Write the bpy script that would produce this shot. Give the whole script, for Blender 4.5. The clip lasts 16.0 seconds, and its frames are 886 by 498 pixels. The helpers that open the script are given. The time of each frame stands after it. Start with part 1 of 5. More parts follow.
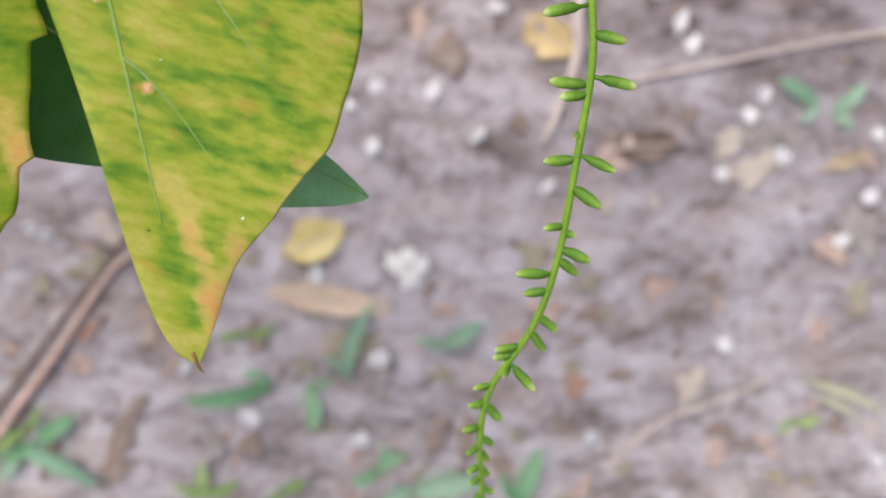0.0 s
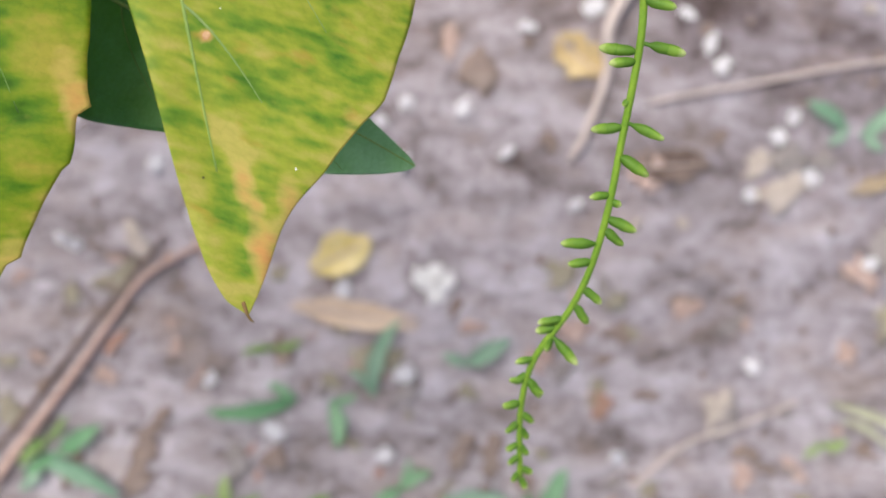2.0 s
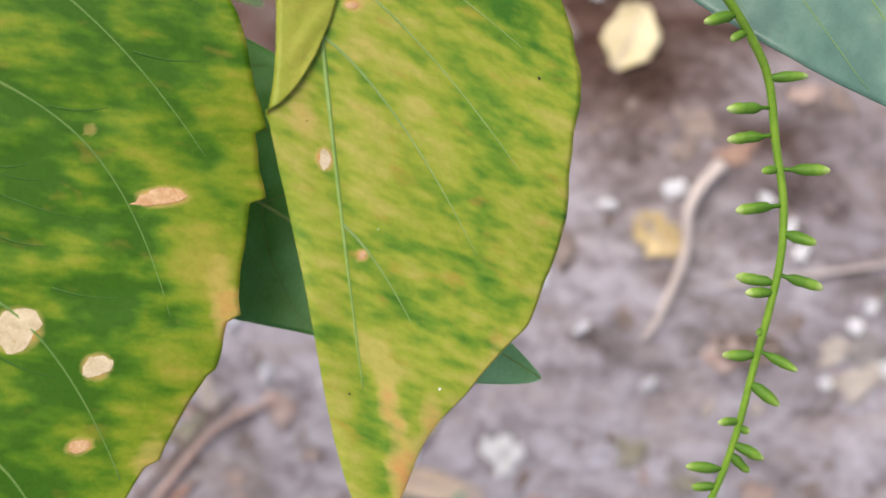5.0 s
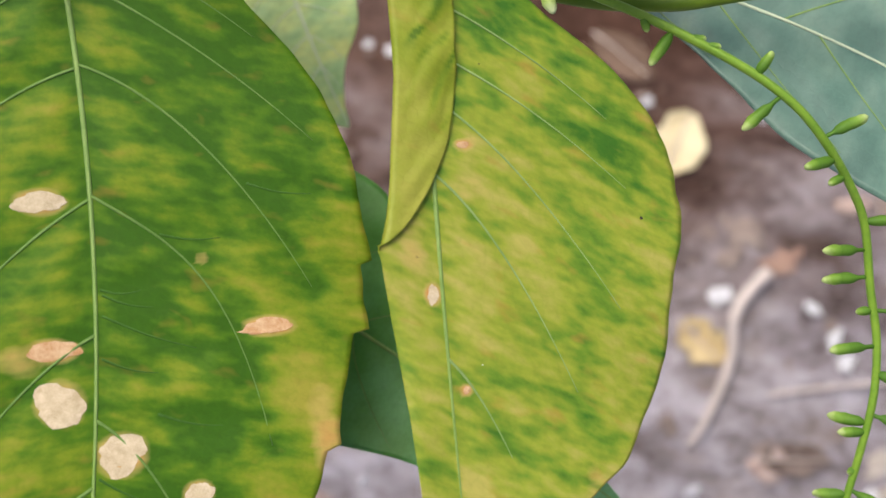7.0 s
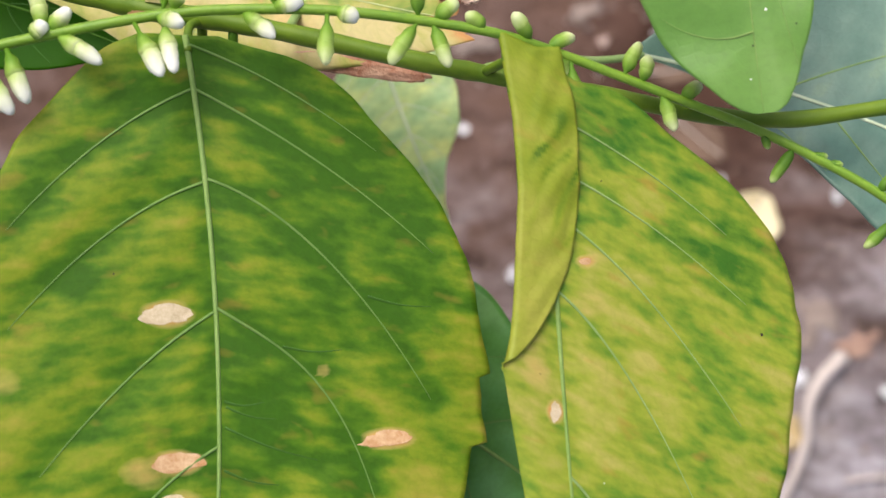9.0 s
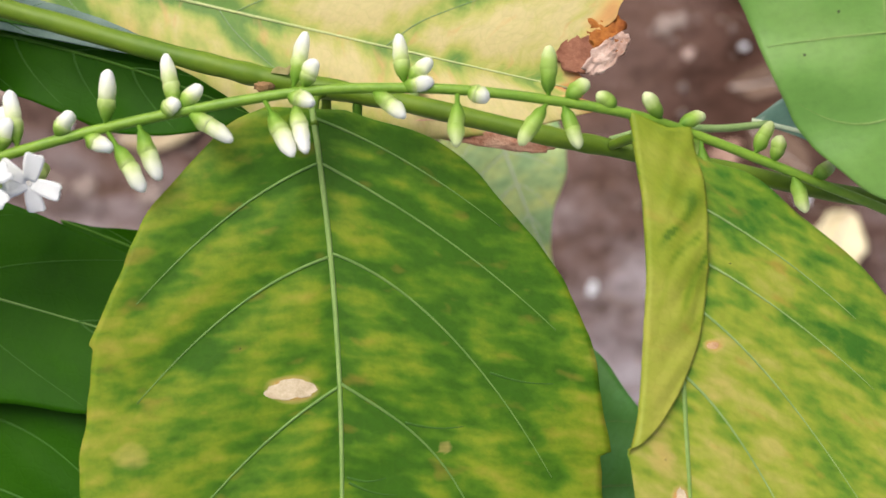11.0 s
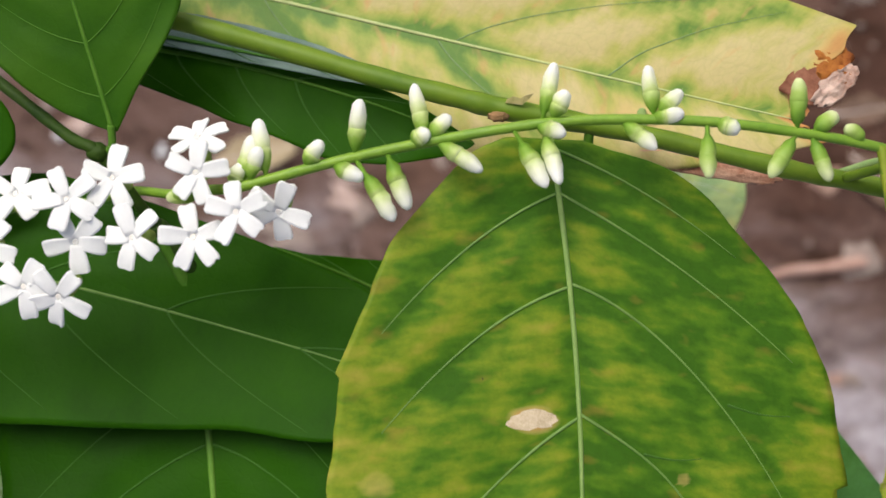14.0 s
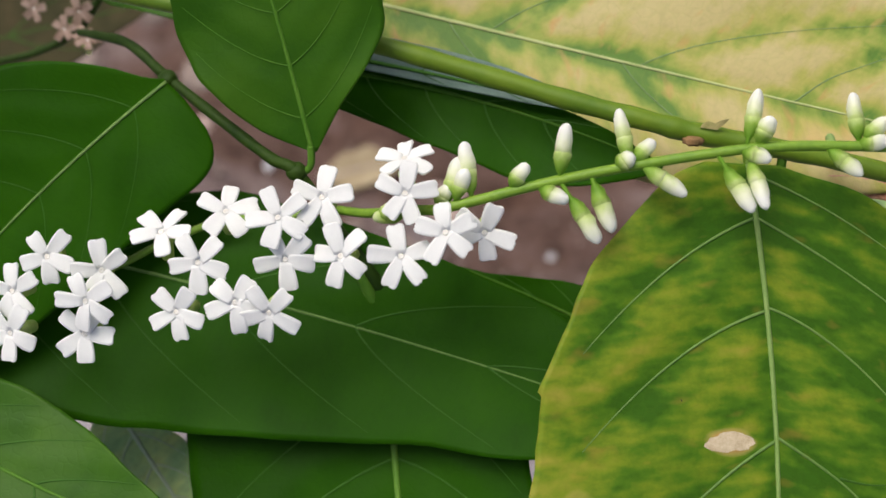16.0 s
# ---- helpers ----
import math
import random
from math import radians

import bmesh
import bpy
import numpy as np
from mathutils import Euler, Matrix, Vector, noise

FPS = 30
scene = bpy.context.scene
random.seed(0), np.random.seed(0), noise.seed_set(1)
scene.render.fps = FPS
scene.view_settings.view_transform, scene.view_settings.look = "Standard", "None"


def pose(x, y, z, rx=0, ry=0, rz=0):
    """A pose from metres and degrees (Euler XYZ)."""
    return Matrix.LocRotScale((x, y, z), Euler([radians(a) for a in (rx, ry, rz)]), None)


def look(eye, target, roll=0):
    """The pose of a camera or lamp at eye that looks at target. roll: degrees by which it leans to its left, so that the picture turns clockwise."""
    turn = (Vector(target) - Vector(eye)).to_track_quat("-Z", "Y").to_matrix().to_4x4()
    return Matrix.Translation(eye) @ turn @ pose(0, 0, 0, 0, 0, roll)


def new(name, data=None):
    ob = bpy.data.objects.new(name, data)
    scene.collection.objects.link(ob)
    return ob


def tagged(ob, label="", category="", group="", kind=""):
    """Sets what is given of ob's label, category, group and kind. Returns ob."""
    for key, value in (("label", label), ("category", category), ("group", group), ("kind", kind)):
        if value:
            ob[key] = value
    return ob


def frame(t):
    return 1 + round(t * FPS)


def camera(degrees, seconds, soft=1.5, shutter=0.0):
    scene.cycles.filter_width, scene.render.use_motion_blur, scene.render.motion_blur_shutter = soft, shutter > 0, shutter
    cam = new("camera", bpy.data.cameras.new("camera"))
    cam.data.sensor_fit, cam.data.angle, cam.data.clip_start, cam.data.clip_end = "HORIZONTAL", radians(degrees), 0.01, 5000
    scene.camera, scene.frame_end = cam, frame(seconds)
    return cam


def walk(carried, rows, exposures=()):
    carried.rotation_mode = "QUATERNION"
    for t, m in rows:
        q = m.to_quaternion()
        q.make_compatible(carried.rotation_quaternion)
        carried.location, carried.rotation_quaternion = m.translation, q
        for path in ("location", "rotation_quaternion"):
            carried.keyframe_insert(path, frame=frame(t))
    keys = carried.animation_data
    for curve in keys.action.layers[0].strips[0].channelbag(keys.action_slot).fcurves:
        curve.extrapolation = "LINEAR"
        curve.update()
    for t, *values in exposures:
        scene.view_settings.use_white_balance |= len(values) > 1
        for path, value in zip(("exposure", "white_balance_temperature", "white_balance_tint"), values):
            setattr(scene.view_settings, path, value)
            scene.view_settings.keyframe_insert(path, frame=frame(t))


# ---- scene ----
# ---- camera and its walk ----
cam = camera(40.0, 16.0, soft=1.5)
cam.data.dof.use_dof = True
cam.data.dof.focus_distance = 0.15
cam.data.dof.aperture_fstop = 19.5
ROWS = [
    (0, pose(0.00000, 0.00003, 0.38595, -2.755, -0.775, -0.007)),
    (0.5, pose(0.00033, -0.00139, 0.38623, -1.162, -0.582, 0.243)),
    (1, pose(-0.00035, -0.00591, 0.38590, -0.173, -0.693, 0.326)),
    (1.5, pose(-0.00213, -0.01076, 0.38589, -0.191, -0.387, 0.561)),
    (2, pose(-0.00420, -0.01131, 0.38668, -0.325, -0.101, 0.939)),
    (2.5, pose(-0.00796, -0.01143, 0.38682, 0.125, 0.535, 1.517)),
    (3, pose(-0.01019, -0.01015, 0.38656, 0.917, 0.453, 1.966)),
    (3.5, pose(-0.01282, -0.00791, 0.38658, 2.258, 0.561, 2.252)),
    (4, pose(-0.01122, -0.00547, 0.38712, 3.535, 0.281, 2.469)),
    (4.2, pose(-0.01215, -0.00431, 0.38747, 4.313, 0.528, 2.900)),
    (6.3, pose(-0.02445, 0.00199, 0.38997, 7.812, 1.645, 4.911)),
    (6.5, pose(-0.02535, 0.00306, 0.39049, 8.382, 1.726, 5.084)),
    (7, pose(-0.02865, 0.00329, 0.39146, 9.967, 1.685, 5.702)),
    (7.5, pose(-0.03150, 0.00408, 0.39260, 10.908, 2.634, 6.238)),
    (8, pose(-0.03257, 0.00533, 0.39321, 11.772, 3.137, 6.450)),
    (8.5, pose(-0.03511, 0.00715, 0.39378, 12.260, 3.482, 6.699)),
    (9, pose(-0.03853, 0.00881, 0.39387, 12.707, 3.522, 6.730)),
    (9.2, pose(-0.04009, 0.00892, 0.39400, 13.141, 3.511, 6.870)),
    (11.3, pose(-0.04991, 0.02028, 0.39656, 11.590, 5.929, 8.259)),
    (11.5, pose(-0.05146, 0.02004, 0.39640, 11.766, 5.715, 8.149)),
    (12, pose(-0.05750, 0.01992, 0.39732, 12.051, 5.366, 8.024)),
    (12.5, pose(-0.05999, 0.01915, 0.39778, 12.763, 5.441, 8.131)),
    (13, pose(-0.06565, 0.01853, 0.39859, 12.923, 5.767, 8.351)),
    (13.5, pose(-0.06993, 0.01735, 0.39899, 12.812, 6.256, 8.679)),
    (14, pose(-0.07429, 0.01675, 0.39950, 12.780, 6.531, 8.874)),
    (14.5, pose(-0.07761, 0.01593, 0.40019, 12.833, 6.895, 9.069)),
    (15, pose(-0.08167, 0.01545, 0.40206, 13.238, 7.411, 9.481)),
    (15.5, pose(-0.08680, 0.01466, 0.40330, 13.502, 8.141, 9.869)),
    (16, pose(-0.09109, 0.01432, 0.40450, 13.566, 8.806, 10.247)),
]
walk(cam, ROWS, exposures=[(0, 0.42), (4, 0.43), (6.5, 0.40), (7.2, 0.40), (8.5, 0.49), (12, 0.42), (13, 0.34), (14.5, 0.22), (16, 0.06)])

# ---- world and sun: bright overcast sky ----
world = bpy.data.worlds.new("world")
scene.world = world
world.use_nodes = True
wn = world.node_tree.nodes
sky = wn.new("ShaderNodeTexSky")
sky.sky_type = "NISHITA"
sky.sun_disc = False
sky.sun_elevation = radians(62)
sky.sun_rotation = radians(-39)
sky.dust_density = 6.0
sky.air_density = 0.55
sky.ozone_density = 0.3
bg = wn["Background"]
world.node_tree.links.new(sky.outputs[0], bg.inputs[0])
bg.inputs[1].default_value = 0.14
sun = new("sun", bpy.data.lights.new("sun", "SUN"))
sun.data.energy = 1.5
sun.data.angle = radians(40)
sun.data.color = (0.94, 0.97, 0.86)
sun.matrix_world = look((-0.45, 0.55, 1.6), (0, 0, 0))


# ---- material helpers ----
def material(name):
    m = bpy.data.materials.new(name)
    m.use_nodes = True
    return m, m.node_tree.nodes, m.node_tree.links, m.node_tree.nodes["Principled BSDF"]


def rgb(*c):
    return (*c, 1.0)


def ramp(nodes, stops):
    r = nodes.new("ShaderNodeValToRGB")
    while len(r.color_ramp.elements) < len(stops):
        r.color_ramp.elements.new(0.5)
    for e, (p, c) in zip(r.color_ramp.elements, stops):
        e.position, e.color = p, c
    return r


def mixed(nodes, links, fac, a, b, mode="MIX"):
    m = nodes.new("ShaderNodeMix")
    m.data_type, m.blend_type = "RGBA", mode
    for socket, v in ((m.inputs[0], fac), (m.inputs[6], a), (m.inputs[7], b)):
        if isinstance(v, (int, float, tuple)):
            socket.default_value = v
        else:
            links.new(v, socket)
    return m.outputs[2]


def noisy(nodes, links, vec, scale, detail=4.0, rough=0.55, stretch=None, distort=0.0):
    if stretch:
        mp = nodes.new("ShaderNodeMapping")
        mp.inputs["Scale"].default_value = stretch
        links.new(vec, mp.inputs[0])
        vec = mp.outputs[0]
    n = nodes.new("ShaderNodeTexNoise")
    n.inputs["Scale"].default_value = scale
    n.inputs["Detail"].default_value = detail
    n.inputs["Roughness"].default_value = rough
    n.inputs["Distortion"].default_value = distort
    links.new(vec, n.inputs["Vector"])
    return n.outputs[0]


def maths(nodes, links, op, a, b=0.0, clamp=False):
    m = nodes.new("ShaderNodeMath")
    m.operation, m.use_clamp = op, clamp
    for socket, v in ((m.inputs[0], a), (m.inputs[1], b)):
        if isinstance(v, (int, float)):
            socket.default_value = v
        else:
            links.new(v, socket)
    return m.outputs[0]


def leaf_material(name, dark, mid, yellow, pale, amount, seed, rough=0.45, thin=0.2, gloss=0.25, freckle=0.0, slant=0.0, grain=0.6, blotch=(130, 280), counter=0.0, vary=1.0, blush=(0.42, 0.24, 0.05)):
    """A leaf blade: green mottled with yellow across the blade; attributes blade (across, along, seed), yellowing and withering."""
    m, nodes, links, bsdf = material(name)
    at = nodes.new("ShaderNodeAttribute")
    at.attribute_name = "blade"
    yel = nodes.new("ShaderNodeAttribute")
    yel.attribute_name = "yellowing"
    dry = nodes.new("ShaderNodeAttribute")
    dry.attribute_name = "withering"
    shift = nodes.new("ShaderNodeVectorMath")
    shift.operation = "ADD"
    shift.inputs[1].default_value = (seed * 0.37, seed * 0.71, seed)
    split = nodes.new("ShaderNodeSeparateXYZ")
    links.new(at.outputs["Vector"], split.inputs[0])
    lean = nodes.new("ShaderNodeCombineXYZ")
    links.new(split.outputs[0], lean.inputs[0])
    along = maths(nodes, links, "SUBTRACT", split.outputs[1], maths(nodes, links, "MULTIPLY", maths(nodes, links, "ABSOLUTE", split.outputs[0]), slant))
    links.new(maths(nodes, links, "ADD", along, maths(nodes, links, "MULTIPLY", maths(nodes, links, "MAXIMUM", split.outputs[0], 0.0), counter)), lean.inputs[1])
    links.new(lean.outputs[0], shift.inputs[0])
    v = shift.outputs[0]
    big = noisy(nodes, links, v, 1.0, 1.5, 0.45, (110, 150, 1), 0.2)
    bands = noisy(nodes, links, v, 1.0, 1.5, 0.45, (*blotch, 1), 0.15)
    flecks = noisy(nodes, links, v, 1.0, 1.0, 0.5, (blotch[0] * 2.3, blotch[1] * 2.0, 2.0), 0.1)
    streak = maths(nodes, links, "ADD", maths(nodes, links, "MULTIPLY", bands, 0.6), maths(nodes, links, "MULTIPLY", flecks, 0.4))
    fine = noisy(nodes, links, v, 1.0, 3.0, 0.6, (1400, 1800, 1))
    mott = maths(nodes, links, "ADD", maths(nodes, links, "MULTIPLY", maths(nodes, links, "SUBTRACT", big, 0.5), 0.38 * vary), maths(nodes, links, "MULTIPLY", maths(nodes, links, "SUBTRACT", streak, 0.5), 0.86 * vary))
    mott = maths(nodes, links, "ADD", mott, maths(nodes, links, "MULTIPLY", fine, 0.10))
    mott = maths(nodes, links, "ADD", mott, maths(nodes, links, "MULTIPLY", yel.outputs["Fac"], 0.22))
    mott = maths(nodes, links, "ADD", mott, amount - 0.05)
    cr = ramp(nodes, [(0.37, dark), (0.465, mid), (0.575, yellow), (0.72, pale)])
    links.new(mott, cr.inputs[0])
    col = cr.outputs[0]
    # fine net of small veins
    vor = nodes.new("ShaderNodeTexVoronoi")
    vor.feature = "DISTANCE_TO_EDGE"
    vor.inputs["Scale"].default_value = 620
    links.new(v, vor.inputs["Vector"])
    net = ramp(nodes, [(0.0, rgb(1, 1, 1)), (0.10, rgb(0, 0, 0))])
    links.new(vor.outputs["Distance"], net.inputs[0])
    col = mixed(nodes, links, maths(nodes, links, "MULTIPLY", net.outputs[0], 0.10), col, mid)
    orange = ramp(nodes, [(0.30, rgb(0.62, 0.44, 0.15)), (0.62, rgb(0.55, 0.24, 0.075)), (0.9, rgb(0.16, 0.055, 0.03))])
    dn = maths(nodes, links, "ADD", dry.outputs["Fac"], maths(nodes, links, "MULTIPLY", maths(nodes, links, "SUBTRACT", streak, 0.5), 0.5))
    links.new(dn, orange.inputs[0])
    dfac = nodes.new("ShaderNodeMapRange")
    dfac.inputs["From Min"].default_value, dfac.inputs["From Max"].default_value = 0.18, 0.5
    links.new(dn, dfac.inputs[0])
    col = mixed(nodes, links, dfac.outputs[0], col, orange.outputs[0])
    frk = ramp(nodes, [(0.61, rgb(0, 0, 0)), (0.76, rgb(1, 1, 1))])
    links.new(noisy(nodes, links, v, 1.0, 2.0, 0.5, (200, 360, 1), 0.2), frk.inputs[0])
    col = mixed(nodes, links, maths(nodes, links, "MULTIPLY", frk.outputs[0], freckle), col, rgb(*blush))
    pit = ramp(nodes, [(0.30, rgb(0.72, 0.72, 0.72)), (0.5, rgb(1, 1, 1)), (0.72, rgb(1.18, 1.18, 1.15))])
    links.new(noisy(nodes, links, v, 1.0, 4.0, 0.65, (700, 950, 1)), pit.inputs[0])
    col = mixed(nodes, links, grain, col, pit.outputs[0], "MULTIPLY")
    links.new(col, bsdf.inputs["Base Color"])
    bsdf.inputs["Roughness"].default_value = rough
    bsdf.inputs["Specular IOR Level"].default_value = gloss
    bump = nodes.new("ShaderNodeBump")
    bump.inputs["Strength"].default_value = 0.25
    bump.inputs["Distance"].default_value = 0.0004
    hsum = maths(nodes, links, "ADD", maths(nodes, links, "MULTIPLY", big, 1.5), maths(nodes, links, "MULTIPLY", fine, 0.25))
    hsum = maths(nodes, links, "SUBTRACT", hsum, maths(nodes, links, "MULTIPLY", net.outputs[0], 0.12))
    links.new(hsum, bump.inputs["Height"])
    links.new(bump.outputs[0], bsdf.inputs["Normal"])
    tr = nodes.new("ShaderNodeBsdfTranslucent")
    links.new(col, tr.inputs[0])
    mx = nodes.new("ShaderNodeMixShader")
    mx.inputs[0].default_value = thin
    links.new(bsdf.outputs[0], mx.inputs[1])
    links.new(tr.outputs[0], mx.inputs[2])
    links.new(mx.outputs[0], nodes["Material Output"].inputs[0])
    return m


def plain_material(name, a, b, scale, rough=0.5, spec=0.4, stretch=None, bump=0.0, thin=0.0, rand=0.0):
    """Two colours mixed by noise at two scales, with slight relief."""
    m, nodes, links, bsdf = material(name)
    tc = nodes.new("ShaderNodeTexCoord")
    v = tc.outputs["Object"]
    n1 = noisy(nodes, links, v, scale, 4.0, 0.6, stretch)
    n2 = noisy(nodes, links, v, scale * 6, 3.0, 0.6, stretch)
    f = maths(nodes, links, "ADD", maths(nodes, links, "MULTIPLY", n1, 0.7), maths(nodes, links, "MULTIPLY", n2, 0.3))
    if rand:
        info = nodes.new("ShaderNodeObjectInfo")
        f = maths(nodes, links, "ADD", f, maths(nodes, links, "MULTIPLY", maths(nodes, links, "SUBTRACT", info.outputs["Random"], 0.5), rand))
    r = ramp(nodes, [(0.36, a), (0.64, b)])
    links.new(f, r.inputs[0])
    links.new(r.outputs[0], bsdf.inputs["Base Color"])
    bsdf.inputs["Roughness"].default_value = rough
    bsdf.inputs["Specular IOR Level"].default_value = spec
    if bump:
        bp = nodes.new("ShaderNodeBump")
        bp.inputs["Strength"].default_value = 0.5
        bp.inputs["Distance"].default_value = bump
        links.new(n2, bp.inputs["Height"])
        links.new(bp.outputs[0], bsdf.inputs["Normal"])
    if thin:
        tr = nodes.new("ShaderNodeBsdfTranslucent")
        links.new(r.outputs[0], tr.inputs[0])
        mx = nodes.new("ShaderNodeMixShader")
        mx.inputs[0].default_value = thin
        links.new(bsdf.outputs[0], mx.inputs[1])
        links.new(tr.outputs[0], mx.inputs[2])
        links.new(mx.outputs[0], nodes["Material Output"].inputs[0])
    return m


# ---- materials ----
MOTTLED = leaf_material("mottled_leaf", rgb(0.044, 0.127, 0.008), rgb(0.086, 0.188, 0.011), rgb(0.198, 0.272, 0.018), rgb(0.325, 0.308, 0.042), 0.478, 3.0, gloss=0.12, freckle=0.3, slant=0.14, grain=0.36, blotch=(135, 340), vary=0.82)
YELLOWING = leaf_material("yellowing_leaf", rgb(0.050, 0.162, 0.014), rgb(0.148, 0.266, 0.022), rgb(0.300, 0.358, 0.036), rgb(0.45, 0.41, 0.095), 0.54, 8.0, freckle=0.5, slant=0.45, blotch=(150, 330), counter=0.9, grain=0.34, vary=0.9)
UNDERSIDE = leaf_material("yellow_green_underside", rgb(0.085, 0.165, 0.010), rgb(0.165, 0.245, 0.015), rgb(0.265, 0.325, 0.026), rgb(0.38, 0.385, 0.06), 0.61, 11.0, freckle=0.3, slant=0.32, blotch=(110, 150), grain=0.3, vary=0.5)
PALE_LEAF = leaf_material("pale_yellow_leaf", rgb(0.11, 0.23, 0.030), rgb(0.26, 0.35, 0.055), rgb(0.44, 0.425, 0.10), rgb(0.565, 0.48, 0.215), 0.53, 14.0, freckle=0.8, slant=0.35, blotch=(130, 190), grain=0.3, vary=0.85, blush=(0.56, 0.33, 0.12))
DARK_LEAF = leaf_material("dark_green_leaf", rgb(0.0148, 0.065, 0.0012), rgb(0.0175, 0.0755, 0.0014), rgb(0.0205, 0.084, 0.0017), rgb(0.025, 0.096, 0.0024), 0.50, 21.0, 0.42, 0.12, 0.04, grain=0.2, blotch=(50, 60))
FRESH_LEAF = leaf_material("fresh_green_leaf", rgb(0.027, 0.097, 0.003), rgb(0.036, 0.116, 0.004), rgb(0.046, 0.132, 0.006), rgb(0.062, 0.156, 0.010), 0.50, 27.0, 0.42, 0.2, 0.14, grain=0.15, blotch=(60, 80))
DEEP_SHADE = leaf_material("deep_shade_leaf", rgb(0.030, 0.030, 0.010), rgb(0.042, 0.038, 0.014), rgb(0.055, 0.045, 0.018), rgb(0.085, 0.06, 0.03), 0.50, 52.0, 0.6, 0.1, 0.1, grain=0.5, blotch=(90, 120))
BLUE_LEAF = leaf_material("bluish_green_leaf", rgb(0.086, 0.178, 0.140), rgb(0.115, 0.218, 0.172), rgb(0.16, 0.265, 0.205), rgb(0.25, 0.36, 0.20), 0.46, 31.0, 0.32, 0.15, 0.65, grain=0.35, blotch=(100, 130))
SKY_SHEEN = leaf_material("sky_sheen", rgb(0.11, 0.175, 0.145), rgb(0.145, 0.215, 0.185), rgb(0.18, 0.25, 0.22), rgb(0.23, 0.30, 0.27), 0.48, 33.0, 0.5, 0.1, 0.12, grain=0.35, blotch=(330, 60))
APPLE_LEAF = leaf_material("apple_green_leaf", rgb(0.130, 0.285, 0.050), rgb(0.150, 0.315, 0.058), rgb(0.175, 0.340, 0.070), rgb(0.205, 0.365, 0.09), 0.5, 44.0, 0.38, 0.2, 0.45, grain=0.3, blotch=(70, 90))
TEAL_LEAF = leaf_material("green_under_leaf", rgb(0.070, 0.220, 0.026), rgb(0.095, 0.275, 0.052), rgb(0.140, 0.36, 0.11), rgb(0.26, 0.53, 0.26), 0.5, 40.0, 0.40, 0.2, 0.3, grain=0.3, blotch=(70, 90), vary=0.5)
SAGE_LEAF = leaf_material("pale_green_leaf", rgb(0.34, 0.53, 0.25), rgb(0.44, 0.60, 0.27), rgb(0.56, 0.67, 0.27), rgb(0.68, 0.71, 0.27), 0.5, 36.0, 0.45, 0.2, 0.3)
SPECK_DARK = plain_material("dark_speck", rgb(0.02, 0.015, 0.012), rgb(0.06, 0.045, 0.03), 500, 0.8)
SPECK_PALE = plain_material("pale_speck", rgb(0.55, 0.60, 0.52), rgb(0.75, 0.78, 0.72), 500, 0.6)
VEIN_LIGHT = plain_material("whitish_vein", rgb(0.48, 0.58, 0.40), rgb(0.60, 0.68, 0.50), 300, 0.5, thin=0.15)
VEIN_SMEAR = plain_material("grey_green_vein", rgb(0.16, 0.26, 0.10), rgb(0.24, 0.34, 0.15), 300, 0.5, 0.2, thin=0.15)
VEIN_CREAM = plain_material("cream_vein", rgb(0.38, 0.45, 0.16), rgb(0.52, 0.56, 0.26), 300, 0.5, thin=0.15)
VEIN_FAINT = plain_material("faint_vein", rgb(0.032, 0.108, 0.009), rgb(0.046, 0.135, 0.016), 300, 0.5, 0.12)
VEIN_MUTED = plain_material("muted_vein", rgb(0.125, 0.240, 0.052), rgb(0.185, 0.305, 0.080), 300, 0.5, 0.2, thin=0.15)
VEIN_PALE = plain_material("pale_vein", rgb(0.19, 0.32, 0.07), rgb(0.27, 0.39, 0.11), 300, 0.5, thin=0.15)
VEIN_SOFT = plain_material("light_vein", rgb(0.21, 0.34, 0.11), rgb(0.31, 0.43, 0.17), 300, 0.5, 0.2, thin=0.15)
WILTED = plain_material("wilted_white_petal", rgb(0.66, 0.66, 0.70), rgb(0.78, 0.78, 0.82), 500, 0.7, 0.15, thin=0.2)
VEIN_DEEP = plain_material("deep_green_vein", rgb(0.034, 0.100, 0.010), rgb(0.050, 0.130, 0.018), 300, 0.5, 0.15)
VEIN_DARK = plain_material("green_vein", rgb(0.062, 0.170, 0.014), rgb(0.095, 0.215, 0.024), 300, 0.5, 0.12, thin=0.1)
VEIN_GLOSS = plain_material("bright_green_vein", rgb(0.09, 0.22, 0.02), rgb(0.13, 0.27, 0.035), 300, 0.45, 0.2, thin=0.1)
STEM = plain_material("green_stem", rgb(0.085, 0.165, 0.008), rgb(0.145, 0.225, 0.013), 90, 0.5, 0.3, bump=0.0001)
STEM_DARK = plain_material("dark_stem", rgb(0.016, 0.042, 0.004), rgb(0.032, 0.066, 0.006), 200, 0.55, 0.15, bump=0.0003)
RACHIS = plain_material("raceme_stalk", rgb(0.125, 0.25, 0.018), rgb(0.20, 0.335, 0.028), 260, 0.45, bump=0.0002)
